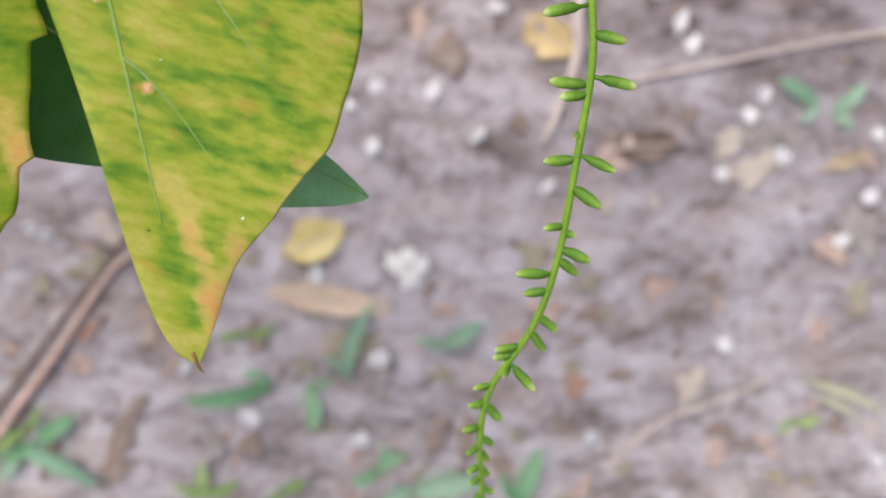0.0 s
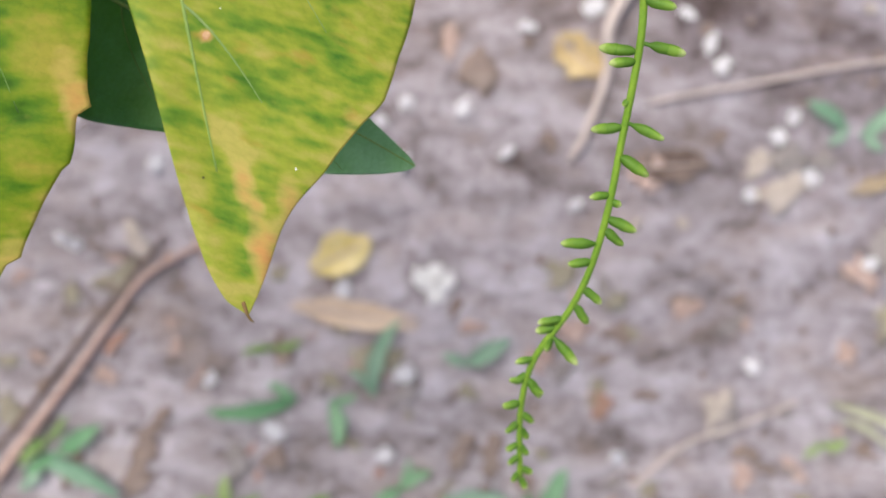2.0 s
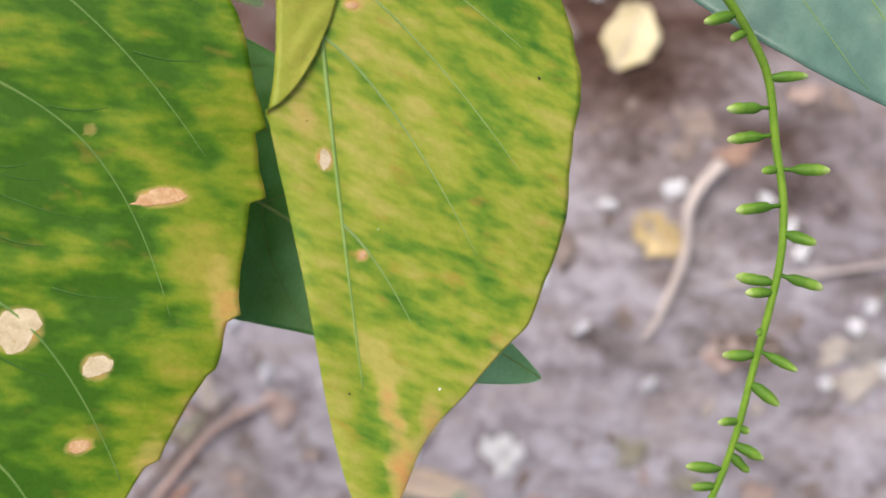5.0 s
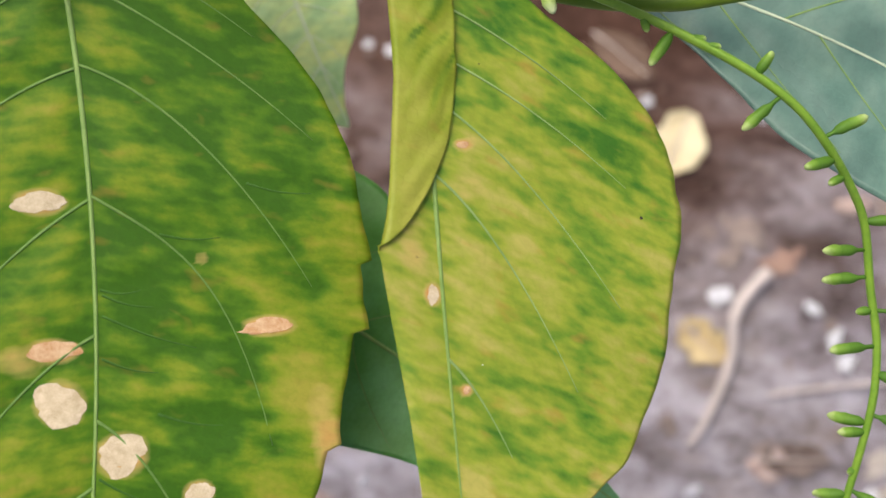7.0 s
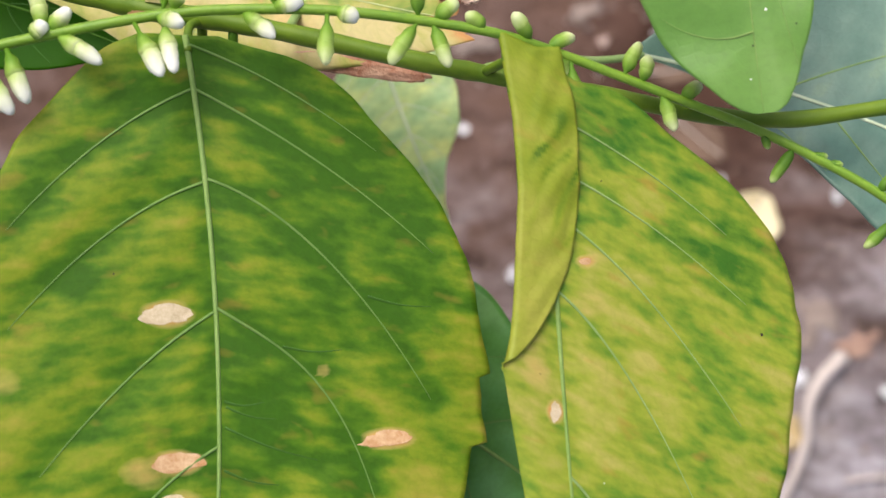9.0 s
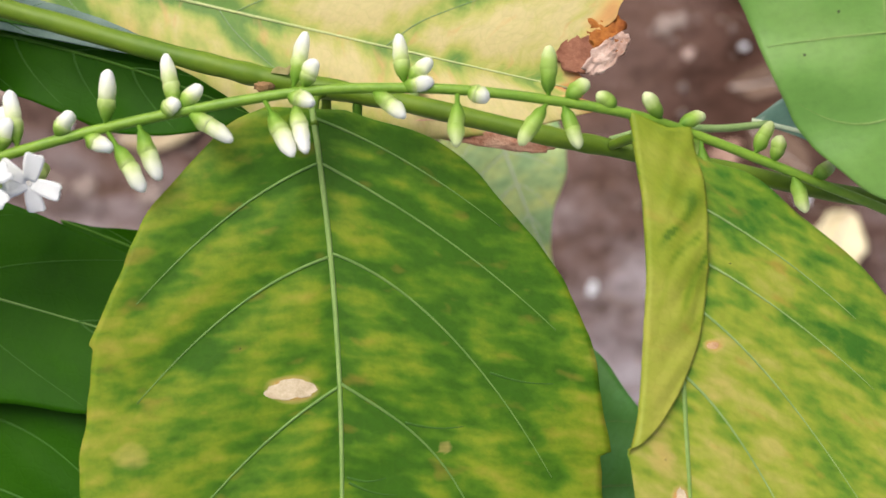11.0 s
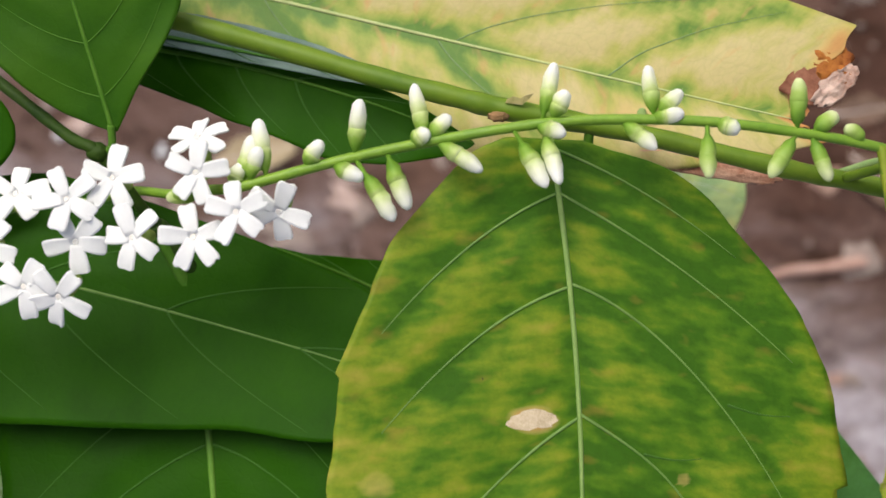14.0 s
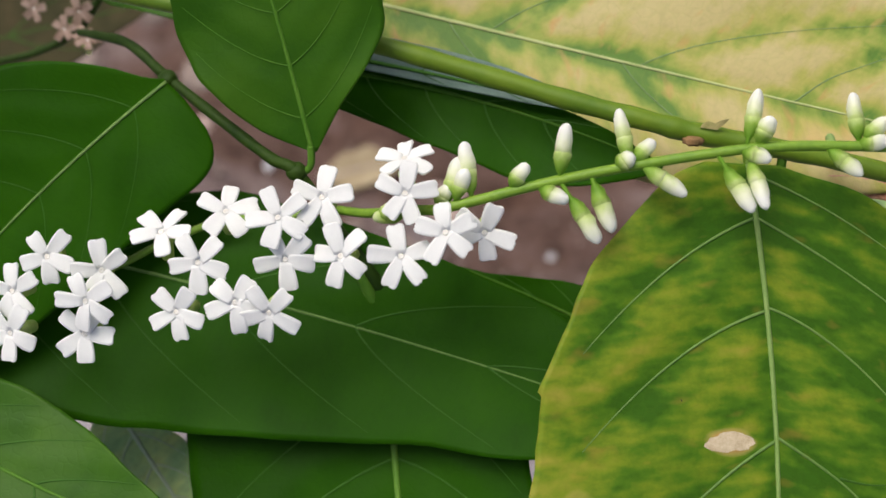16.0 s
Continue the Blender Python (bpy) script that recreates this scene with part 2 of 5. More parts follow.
def bud_material(name, stops):
    """A bud's skin, coloured from its foot to its tip by the attribute ripe."""
    m, nodes, links, bsdf = material(name)
    at = nodes.new("ShaderNodeAttribute")
    at.attribute_name = "ripe"
    info = nodes.new("ShaderNodeObjectInfo")
    tc = nodes.new("ShaderNodeTexCoord")
    n = noisy(nodes, links, tc.outputs["Object"], 900, 3.0)
    f = maths(nodes, links, "ADD", at.outputs["Fac"], maths(nodes, links, "MULTIPLY", maths(nodes, links, "SUBTRACT", n, 0.5), 0.30))
    f = maths(nodes, links, "ADD", f, maths(nodes, links, "MULTIPLY", maths(nodes, links, "SUBTRACT", info.outputs["Random"], 0.5), 0.16))
    r = ramp(nodes, stops)
    links.new(f, r.inputs[0])
    links.new(r.outputs[0], bsdf.inputs["Base Color"])
    bsdf.inputs["Roughness"].default_value = 0.5
    bsdf.inputs["Specular IOR Level"].default_value = 0.3
    tr = nodes.new("ShaderNodeBsdfTranslucent")
    links.new(r.outputs[0], tr.inputs[0])
    mx = nodes.new("ShaderNodeMixShader")
    mx.inputs[0].default_value = 0.25
    links.new(bsdf.outputs[0], mx.inputs[1])
    links.new(tr.outputs[0], mx.inputs[2])
    links.new(mx.outputs[0], nodes["Material Output"].inputs[0])
    return m


SKIN_WHITE = bud_material("white_bud", [(0.0, rgb(0.14, 0.30, 0.02)), (0.22, rgb(0.30, 0.47, 0.07)), (0.42, rgb(0.58, 0.69, 0.26)), (0.62, rgb(0.82, 0.85, 0.62)), (0.9, rgb(0.92, 0.92, 0.88))])
SKIN_MID = bud_material("pale_green_bud", [(0.0, rgb(0.13, 0.28, 0.025)), (0.3, rgb(0.24, 0.41, 0.05)), (0.62, rgb(0.40, 0.55, 0.13)), (0.98, rgb(0.72, 0.79, 0.44))])
SKIN_GREEN = bud_material("green_bud", [(0.0, rgb(0.075, 0.185, 0.016)), (0.5, rgb(0.125, 0.265, 0.026)), (0.8, rgb(0.22, 0.38, 0.05)), (1.0, rgb(0.52, 0.64, 0.24))])
BUD_LIME = plain_material("lime_calyx", rgb(0.36, 0.50, 0.10), rgb(0.54, 0.65, 0.22), 500, 0.45, thin=0.2, rand=0.3)
PETAL = plain_material("white_petal", rgb(0.90, 0.90, 0.90), rgb(0.95, 0.95, 0.95), 500, 0.7, 0.1, thin=0.3)
THROAT = plain_material("flower_throat", rgb(0.78, 0.73, 0.66), rgb(0.86, 0.84, 0.80), 900, 0.7)
ORANGE_PATCH = plain_material("orange_dry_patch", rgb(0.48, 0.25, 0.11), rgb(0.66, 0.46, 0.28), 500, 0.8, 0.2, bump=0.0003)
TAN_PATCH = plain_material("dry_patch", rgb(0.50, 0.39, 0.24), rgb(0.69, 0.58, 0.41), 900, 0.8, 0.2, bump=0.0004)
CRISP_ORANGE = plain_material("crisp_orange_leaf", rgb(0.22, 0.060, 0.012), rgb(0.50, 0.19, 0.035), 260, 0.75, 0.25, bump=0.0006, thin=0.1)
CRISP = plain_material("crisp_pinkish_leaf", rgb(0.36, 0.20, 0.15), rgb(0.70, 0.55, 0.48), 260, 0.75, 0.25, bump=0.0008, thin=0.1)
FALLEN_YELLOW = plain_material("fallen_yellow_leaf", rgb(0.60, 0.48, 0.17), rgb(0.76, 0.66, 0.36), 70, 0.6, 0.3, bump=0.0006, thin=0.1)
FALLEN_CREAM = plain_material("fallen_cream_leaf", rgb(0.64, 0.53, 0.31), rgb(0.77, 0.68, 0.46), 70, 0.6, 0.3, bump=0.0006, thin=0.1)
FALLEN_PEACH = plain_material("fallen_peach_leaf", rgb(0.52, 0.40, 0.30), rgb(0.66, 0.54, 0.42), 70, 0.7, 0.2, bump=0.0006)
FALLEN_TAN = plain_material("fallen_tan_leaf", rgb(0.11, 0.07, 0.05), rgb(0.20, 0.13, 0.095), 70, 0.75, 0.2, bump=0.0008)
SCAR = plain_material("leaf_scar", rgb(0.12, 0.09, 0.03), rgb(0.26, 0.15, 0.07), 300, 0.8, 0.2, bump=0.0004)
BRACT = plain_material("dry_bract", rgb(0.20, 0.20, 0.06), rgb(0.38, 0.32, 0.15), 300, 0.7, 0.2)
RUST = plain_material("rust_leaf_bit", rgb(0.30, 0.18, 0.14), rgb(0.43, 0.28, 0.22), 90, 0.8, 0.2, bump=0.0008)
TWIG = plain_material("twig_bark", rgb(0.38, 0.265, 0.225), rgb(0.60, 0.445, 0.39), 120, 0.85, 0.2, stretch=(4, 4, 1), bump=0.001)
TWIG_PALE = plain_material("pale_twig", rgb(0.44, 0.365, 0.335), rgb(0.57, 0.49, 0.455), 120, 0.85, 0.2, bump=0.001)
ROOT_PALE = plain_material("pale_dead_stalk", rgb(0.50, 0.43, 0.40), rgb(0.63, 0.55, 0.52), 120, 0.85, 0.2, bump=0.001)
WEED = plain_material("weed_green", rgb(0.13, 0.31, 0.15), rgb(0.25, 0.44, 0.26), 120, 0.5, 0.3, thin=0.2, rand=0.5)
PEBBLE = plain_material("soil_crumb", rgb(0.12, 0.088, 0.075), rgb(0.27, 0.21, 0.185), 90, 0.95, 0.15, bump=0.001, rand=0.6)


def soil_material():
    m, nodes, links, bsdf = material("bare_soil")
    tc = nodes.new("ShaderNodeTexCoord")
    v = tc.outputs["Object"]
    a = noisy(nodes, links, v, 17, 6, 0.66, (0.8, 1.25, 1.0), 0.5)
    b = noisy(nodes, links, v, 78, 6, 0.70, (0.7, 1.3, 1.0), 0.4)
    c = noisy(nodes, links, v, 420, 4, 0.7)
    d = noisy(nodes, links, v, 30, 3, 0.6, (1.0, 2.2, 1.0))
    f = maths(nodes, links, "ADD", maths(nodes, links, "MULTIPLY", a, 0.24), maths(nodes, links, "MULTIPLY", b, 0.50))
    f = maths(nodes, links, "ADD", f, maths(nodes, links, "MULTIPLY", c, 0.27))
    r = ramp(nodes, [(0.385, rgb(0.125, 0.097, 0.088)), (0.45, rgb(0.260, 0.228, 0.238)), (0.51, rgb(0.412, 0.374, 0.408)), (0.565, rgb(0.508, 0.476, 0.530)), (0.64, rgb(0.605, 0.588, 0.66))])
    links.new(f, r.inputs[0])
    # patches of ochre dust, and a dark brown ellipse that paints in the shrub's shade
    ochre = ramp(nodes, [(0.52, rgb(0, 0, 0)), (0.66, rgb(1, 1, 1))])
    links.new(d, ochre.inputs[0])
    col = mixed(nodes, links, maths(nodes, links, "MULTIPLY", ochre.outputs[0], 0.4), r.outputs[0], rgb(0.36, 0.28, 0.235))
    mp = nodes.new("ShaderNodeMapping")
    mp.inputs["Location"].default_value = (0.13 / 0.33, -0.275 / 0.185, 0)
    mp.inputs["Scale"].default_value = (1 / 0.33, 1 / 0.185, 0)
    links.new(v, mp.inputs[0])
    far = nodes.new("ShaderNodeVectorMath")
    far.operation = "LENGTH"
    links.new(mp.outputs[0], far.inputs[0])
    shrub_shade = nodes.new("ShaderNodeMapRange")
    shrub_shade.interpolation_type = "SMOOTHSTEP"
    shrub_shade.inputs["From Min"].default_value, shrub_shade.inputs["From Max"].default_value = 1.50, 0.80
    shade_reach = maths(nodes, links, "ADD", far.outputs["Value"], maths(nodes, links, "MULTIPLY", maths(nodes, links, "SUBTRACT", a, 0.5), 1.3))
    links.new(shade_reach, shrub_shade.inputs[0])
    # more patches of the same dark brown further off, placed by noise
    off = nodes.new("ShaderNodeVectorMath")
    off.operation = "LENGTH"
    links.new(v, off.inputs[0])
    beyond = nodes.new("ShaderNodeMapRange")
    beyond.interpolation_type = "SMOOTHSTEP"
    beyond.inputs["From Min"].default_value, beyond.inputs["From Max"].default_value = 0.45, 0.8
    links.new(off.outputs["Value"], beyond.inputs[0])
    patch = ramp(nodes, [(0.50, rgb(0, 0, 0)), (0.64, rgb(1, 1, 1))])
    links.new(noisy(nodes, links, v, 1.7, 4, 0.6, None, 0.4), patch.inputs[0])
    shade_and_patches = maths(nodes, links, "MAXIMUM", shrub_shade.outputs[0], maths(nodes, links, "MULTIPLY", patch.outputs[0], beyond.outputs[0]))
    col = mixed(nodes, links, maths(nodes, links, "MULTIPLY", shade_and_patches, 0.95), col, mixed(nodes, links, 1.0, col, rgb(0.265, 0.160, 0.108), "MULTIPLY"))
    # a broad, browner trodden stretch
    stretch = nodes.new("ShaderNodeMapping")
    stretch.inputs["Location"].default_value = (-0.18 / 0.13, -0.035 / 0.13, 0)
    stretch.inputs["Scale"].default_value = (1 / 0.13, 1 / 0.13, 0)
    links.new(v, stretch.inputs[0])
    away = nodes.new("ShaderNodeVectorMath")
    away.operation = "LENGTH"
    links.new(stretch.outputs[0], away.inputs[0])
    trodden = nodes.new("ShaderNodeMapRange")
    trodden.interpolation_type = "SMOOTHSTEP"
    trodden.inputs["From Min"].default_value, trodden.inputs["From Max"].default_value = 1.3, 0.3
    links.new(maths(nodes, links, "ADD", away.outputs["Value"], maths(nodes, links, "MULTIPLY", maths(nodes, links, "SUBTRACT", a, 0.5), 1.5)), trodden.inputs[0])
    col = mixed(nodes, links, trodden.outputs[0], col, mixed(nodes, links, 1.0, col, rgb(0.68, 0.66, 0.68), "MULTIPLY"))
    # a small patch of earth with shade painted in as darker brown
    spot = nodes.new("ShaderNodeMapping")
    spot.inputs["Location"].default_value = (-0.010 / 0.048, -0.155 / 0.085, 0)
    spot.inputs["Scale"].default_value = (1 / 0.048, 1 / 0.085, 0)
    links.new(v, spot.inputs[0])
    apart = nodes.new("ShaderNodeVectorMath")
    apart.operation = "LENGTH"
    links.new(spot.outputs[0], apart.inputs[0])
    shaded = nodes.new("ShaderNodeMapRange")
    shaded.interpolation_type = "SMOOTHSTEP"
    shaded.inputs["From Min"].default_value, shaded.inputs["From Max"].default_value = 1.25, 0.5
    links.new(maths(nodes, links, "ADD", apart.outputs["Value"], maths(nodes, links, "MULTIPLY", maths(nodes, links, "SUBTRACT", a, 0.5), 1.5)), shaded.inputs[0])
    col = mixed(nodes, links, shaded.outputs[0], col, mixed(nodes, links, 1.0, col, rgb(0.58, 0.48, 0.42), "MULTIPLY"))
    links.new(col, bsdf.inputs["Base Color"])
    bsdf.inputs["Roughness"].default_value = 0.95
    bsdf.inputs["Specular IOR Level"].default_value = 0.15
    bp = nodes.new("ShaderNodeBump")
    bp.inputs["Strength"].default_value = 0.8
    bp.inputs["Distance"].default_value = 0.004
    links.new(maths(nodes, links, "ADD", maths(nodes, links, "MULTIPLY", b, 1.0), maths(nodes, links, "MULTIPLY", c, 0.4)), bp.inputs["Height"])
    links.new(bp.outputs[0], bsdf.inputs["Normal"])
    return m


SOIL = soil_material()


# ---- mesh helpers (lengths in millimetres, scaled to metres on linking) ----
MM = 0.001


def part(name, bm, mat, parent=None, label="", smooth=True):
    me = bpy.data.meshes.new(name)
    bm.to_mesh(me)
    bm.free()
    for p in me.polygons:
        p.use_smooth = smooth
    me.materials.append(mat)
    ob = new(name, me)
    if parent is not None:
        ob.parent = parent
    if label:
        ob["label"] = label
    return ob


def spline(points, steps):
    """A smooth run of points through the given ones."""
    p = [Vector(q) for q in points]
    p = [2 * p[0] - p[1]] + p + [2 * p[-1] - p[-2]]
    out = []
    for i in range(1, len(p) - 2):
        a, b, c, d = p[i - 1:i + 3]
        for k in range(steps):
            t = k / steps
            out.append(0.5 * (2 * b + (c - a) * t + (2 * a - 5 * b + 4 * c - d) * t * t + (3 * b - a - 3 * c + d) * t ** 3))
    out.append(p[-2])
    return out


def tube(points, radii, sides=8, bm=None, caps=True, squash=1.0):
    """A tapered tube along points."""
    bm = bm or bmesh.new()
    rings, ref = [], Vector((0.13, 0.21, 0.97)).normalized()
    n = len(points)
    for i, p in enumerate(points):
        t = (points[min(i + 1, n - 1)] - points[max(i - 1, 0)]).normalized()
        a = ref.cross(t)
        if a.length < 0.05:
            a = Vector((1, 0, 0)).cross(t)
        a.normalize()
        b = t.cross(a)
        rings.append([bm.verts.new(p + (a * math.cos(2 * math.pi * k / sides) + b * squash * math.sin(2 * math.pi * k / sides)) * radii[i]) for k in range(sides)])
    for r, s in zip(rings, rings[1:]):
        for k in range(sides):
            bm.faces.new((r[k], r[(k + 1) % sides], s[(k + 1) % sides], s[k]))
    if caps:
        bm.faces.new(rings[0][::-1])
        bm.faces.new(rings[-1])
    return bm


def lathe(profile, sides=10, bm=None, m=None, lobes=0.0):
    """A body of revolution about z from (radius, height) pairs, laid by m."""
    bm = bm or bmesh.new()
    m = m or Matrix()
    rings = []
    for r, z in profile:
        rings.append([bm.verts.new(m @ Vector((r * (1 + lobes * math.cos(5 * a)) * math.cos(a), r * (1 + lobes * math.cos(5 * a)) * math.sin(a), z)))
                      for a in (2 * math.pi * k / sides for k in range(sides))])
    for a, b in zip(rings, rings[1:]):
        for k in range(sides):
            bm.faces.new((a[k], a[(k + 1) % sides], b[(k + 1) % sides], b[k]))
    bm.faces.new(rings[0][::-1])
    bm.faces.new(rings[-1])
    return bm


def sampled(values, s):
    """Smooth reading of an evenly spaced row of values at s from 0 to 1."""
    x = min(max(s, 0.0), 1.0) * (len(values) - 1)
    i = min(int(x), len(values) - 2)
    t = x - i
    b, c = values[i], values[i + 1]
    a = values[i - 1] if i else 2 * b - c
    d = values[i + 2] if i + 2 < len(values) else 2 * c - b
    return max(0.0, 0.5 * (2 * b + (c - a) * t + (2 * a - 5 * b + 4 * c - d) * t * t + (3 * b - a - 3 * c + d) * t ** 3))


def profile(knots, s):
    """Smooth reading of (place, value) knots at s, without overshoot."""
    if s <= knots[0][0]:
        return knots[0][1]
    for i in range(len(knots) - 1):
        (a, p), (b, q) = knots[i], knots[i + 1]
        if s <= b:
            h, d = b - a, (q - p) / (b - a)
            before = (p - knots[i - 1][1]) / (a - knots[i - 1][0]) if i else d
            after = (knots[i + 2][1] - q) / (knots[i + 2][0] - b) if i + 2 < len(knots) else d
            m0 = 2 * before * d / (before + d) if before * d > 0 else 0.0
            m1 = 2 * after * d / (after + d) if after * d > 0 else 0.0
            t = (s - a) / h
            return p * (1 + 2 * t) * (1 - t) ** 2 + m0 * h * t * (1 - t) ** 2 + q * t * t * (3 - 2 * t) + m1 * h * t * t * (t - 1)
    return knots[-1][1]


def field(s_places, v_places, values):
    """A smooth field over a blade, from values at places along (rows) and across it."""
    def read(s, v):
        return profile([(a, profile(list(zip(v_places, row)), v)) for a, row in zip(s_places, values)], s)
    return read


class Blade:
    """The surface of a leaf: from base to tip, with half-widths to both sides of the midrib, arched and cupped."""

    def __init__(self, base, tip, up, bend, left, right, arch=0.0, cup=0.06, wave=0.4, fold=None, seed=0, round_tip=0.5, notch=0.0, teeth=()):
        self.base, self.tip = Vector(base), Vector(tip)
        self.run = self.tip - self.base
        self.length = self.run.length
        self.ahead = self.run.normalized()
        up = Vector(up).normalized()
        self.side = self.ahead.cross(up).normalized()
        self.up = self.side.cross(self.ahead).normalized()
        self.bend, self.left, self.right = bend, left, right
        self.arch, self.cup, self.wave, self.fold, self.seed = arch, cup, wave, fold, seed
        self.round_tip, self.notch, self.teeth = round_tip, notch, teeth

    def width(self, s, v):
        row = self.left if v > 0 else self.right
        if isinstance(row[0], tuple):
            w = profile(row, s) * (1 + 0.008 * noise.noise(Vector((s * 34, 1.0 if v > 0 else -1.0, self.seed * 3.1))))
            # blunt teeth: the edge swells towards each and falls back past it
            for a, deep, sign in self.teeth:
                if sign * v > 0 and a - 0.07 < s <= a:
                    w += deep * (1 - (a - s) / 0.07) ** 1.6
            return max(w, 0.0)
        w = sampled(row, s) * (1 + 0.03 * noise.noise(Vector((s * 13, 1.0 if v > 0 else -1.0, self.seed * 3.1))))
        if s > 0.9:
            last = row[-2]
            w = max(w, 0) * (1 - self.round_tip) + self.round_tip * last * math.sqrt(max(0.0, (1 - s) / 0.1))
        return w

    def at(self, s, v, lift=0.0):
        w = self.width(s, v)
        x = abs(v) * w
        sign = 1 if v > 0 else -1
        out = self.base + self.run * s + self.side * (self.bend * 4 * s * (1 - s))
        z = self.arch * 4 * s * (1 - s)
        if self.notch:
            out -= self.ahead * (self.notch * s ** 10 * (1 - abs(v)) * (1 + 0.3 * math.sin(v * 19)))
        edge = abs(v) ** 2
        z += self.cup * x * abs(v) ** 0.5
        z += self.wave * edge * math.sin(s * 21 + self.seed * 1.7 + (2 if v > 0 else 0)) * min(1, 6 * (1 - s), 6 * s + 0.2)
        if self.fold and v > 0:
            f = self.fold(s)
            if x > f:
                extra, r = x - f, 0.28
                bent = min(extra, math.pi * r)
                a = bent / r
                flat = extra - bent
                x2 = f + r * math.sin(a) - flat * abs(math.cos(a)) * (1 if a > 1.57 else -1)
                z += r * (1 - math.cos(a)) + flat * 0.005 + 0.28 * min(1.0, flat / 3) * noise.noise(Vector((s * 26, flat * 0.22, self.seed)))
                x = x2
                out -= self.ahead * (3.0 * (1 - 0.6 * min(1.0, flat / 4)) * (1 - s) ** 8)
                z += 0.09 * min(1.0, flat / 3) * math.sin(s * 105 + flat * 1.9 + 3 * noise.noise(Vector((s * 12, flat * 0.3, 5.0))))
            else:
                out -= self.ahead * (3.0 * (x / f) ** 2 * (1 - s) ** 8)
        return out + self.side * (sign * x) + self.up * (z + lift)

    def normal(self, s, v):
        e = 0.01
        a = self.at(min(s + e, 1), v) - self.at(max(s - e, 0), v)
        b = self.at(s, min(v + e, 1)) - self.at(s, max(v - e, -1))
        n = b.cross(a)
        return n.normalized() if n.length > 1e-9 else self.up


def leaf(label, mat, blade, veins, vein_mat, spots=(), stains=(), tip_dry=0.0, edge_dry=0.0, ns=64, nv=36, vein_size=1.0, yellow=None, name="leaf", petiole=None, side_mat=None, side_size=1.0, specks=0, quilt=0.35, hug=0.28, cross=(), rib=1.0, under=None):
    """A leaf with its blade, midrib, side veins and dry spots. spots: (s, v, length, width) along and across the blade."""
    root = new(name)
    rng = random.Random(blade.seed)
    tracks = [[(0.0, s0 / 40 * blade.length) for s0 in range(41)]]
    courses = []
    for vein in veins:
        if len(vein) == 3:
            s0, rise, sign = vein
            reach, slope, power = 0.9 * blade.width(min(s0 + rise, 0.97), sign), 0.42, 2.0
        else:
            s0, s1, reach, sign, slope, power = vein
            rise = s1 - s0
        courses.append((sign, [(q / 20 * reach, s0 + rise * (slope * q / 20 + (1 - slope) * (q / 20) ** power)) for q in range(21)]))
        tracks.append([(sign * x, s * blade.length) for x, s in courses[-1][1]])
    for s0, x0, s1, x1 in cross:
        tracks.append([(x0 + (x1 - x0) * q / 10, (s0 + (s1 - s0) * q / 10) * blade.length) for q in range(11)])
    lines = np.array([p for t in tracks for p in t])

    def bulge(x, y):
        d2 = ((lines - (x, y)) ** 2).sum(1).min()
        return quilt * (1 - math.exp(-d2 / 9.0))

    def beside(x, y):
        """How near a vein a place lies."""
        return math.exp(-((lines - (x, y)) ** 2).sum(1).min() / 3.5)

    bm = bmesh.new()
    info, rows = [], []
    for i in range(ns + 1):
        s = i / ns
        s = 0.5 - 0.5 * math.cos(math.pi * s) if i > ns * 0.5 else s
        row = []
        for j in range(nv + 1):
            v = 2 * j / nv - 1
            w = blade.width(s, v)
            row.append(bm.verts.new(blade.at(s, v, bulge(v * w, s * blade.length) * (1 - abs(v) ** 6)) * MM))
            d = 0.0
            for (a, b, ln, wd) in spots:
                dx, dy = (s - a) * blade.length, v * w - b * blade.width(a, b)
                q = math.hypot(dx / (wd * 0.5 + 0.6), dy / (ln * 0.5 + 0.8))
                d = max(d, min(0.5, 0.8 * (1.16 - q)))
            for (a, b, ln, wd, much) in stains:
                q = math.hypot((s - a) * blade.length / wd, (v * w - b * blade.width(a, b)) / ln)
                d = max(d, much * max(0.0, 1 - q * q))
            if tip_dry:
                d = max(d, (s - 1 + tip_dry) / tip_dry * 1.0)
            if edge_dry:
                d = max(d, edge_dry * (abs(v) - 0.86) / 0.14 * (0.15 + 0.85 * max(0.0, noise.noise(Vector((s * 9, v, blade.seed))) + 0.45)))
            info.append((v * w * MM, s * blade.length * MM, yellow(s, v) - hug * beside(v * w, s * blade.length) + 0.2 * hug if yellow else 0.0, max(d, 0.0)))
        rows.append(row)
    for a, b in zip(rows, rows[1:]):
        for j in range(nv):
            bm.faces.new((a[j], a[j + 1], b[j + 1], b[j]))
    ob = part("blade", bm, mat, root)
    for key, kind in (("blade", "FLOAT_VECTOR"), ("yellowing", "FLOAT"), ("withering", "FLOAT")):
        ob.data.attributes.new(key, kind, "POINT")
    at, ye, wi = (ob.data.attributes[k] for k in ("blade", "yellowing", "withering"))
    for k, (x, y, q, d) in enumerate(info):
        at.data[k].vector = (x, y, 0)
        ye.data[k].value = q
        wi.data[k].value = d
    if under:
        # the turned-over edge shows its underside
        ob.data.materials.append(under)
        for k, face in enumerate(ob.data.polygons):
            x, y = at.data[(k // nv) * (nv + 1) + k % nv].vector[:2]
            face.material_index = 1 if x / MM > blade.fold(y / MM / blade.length) + 0.3 else 0
    thick = ob.modifiers.new("thickness", "SOLIDIFY")
    thick.thickness, thick.offset = 0.00022, -1.0
    # midrib and side veins, half sunk into the blade
    pts = [blade.at(rib * k / 40, 0.0001, 0.05) * MM for k in range(41)]
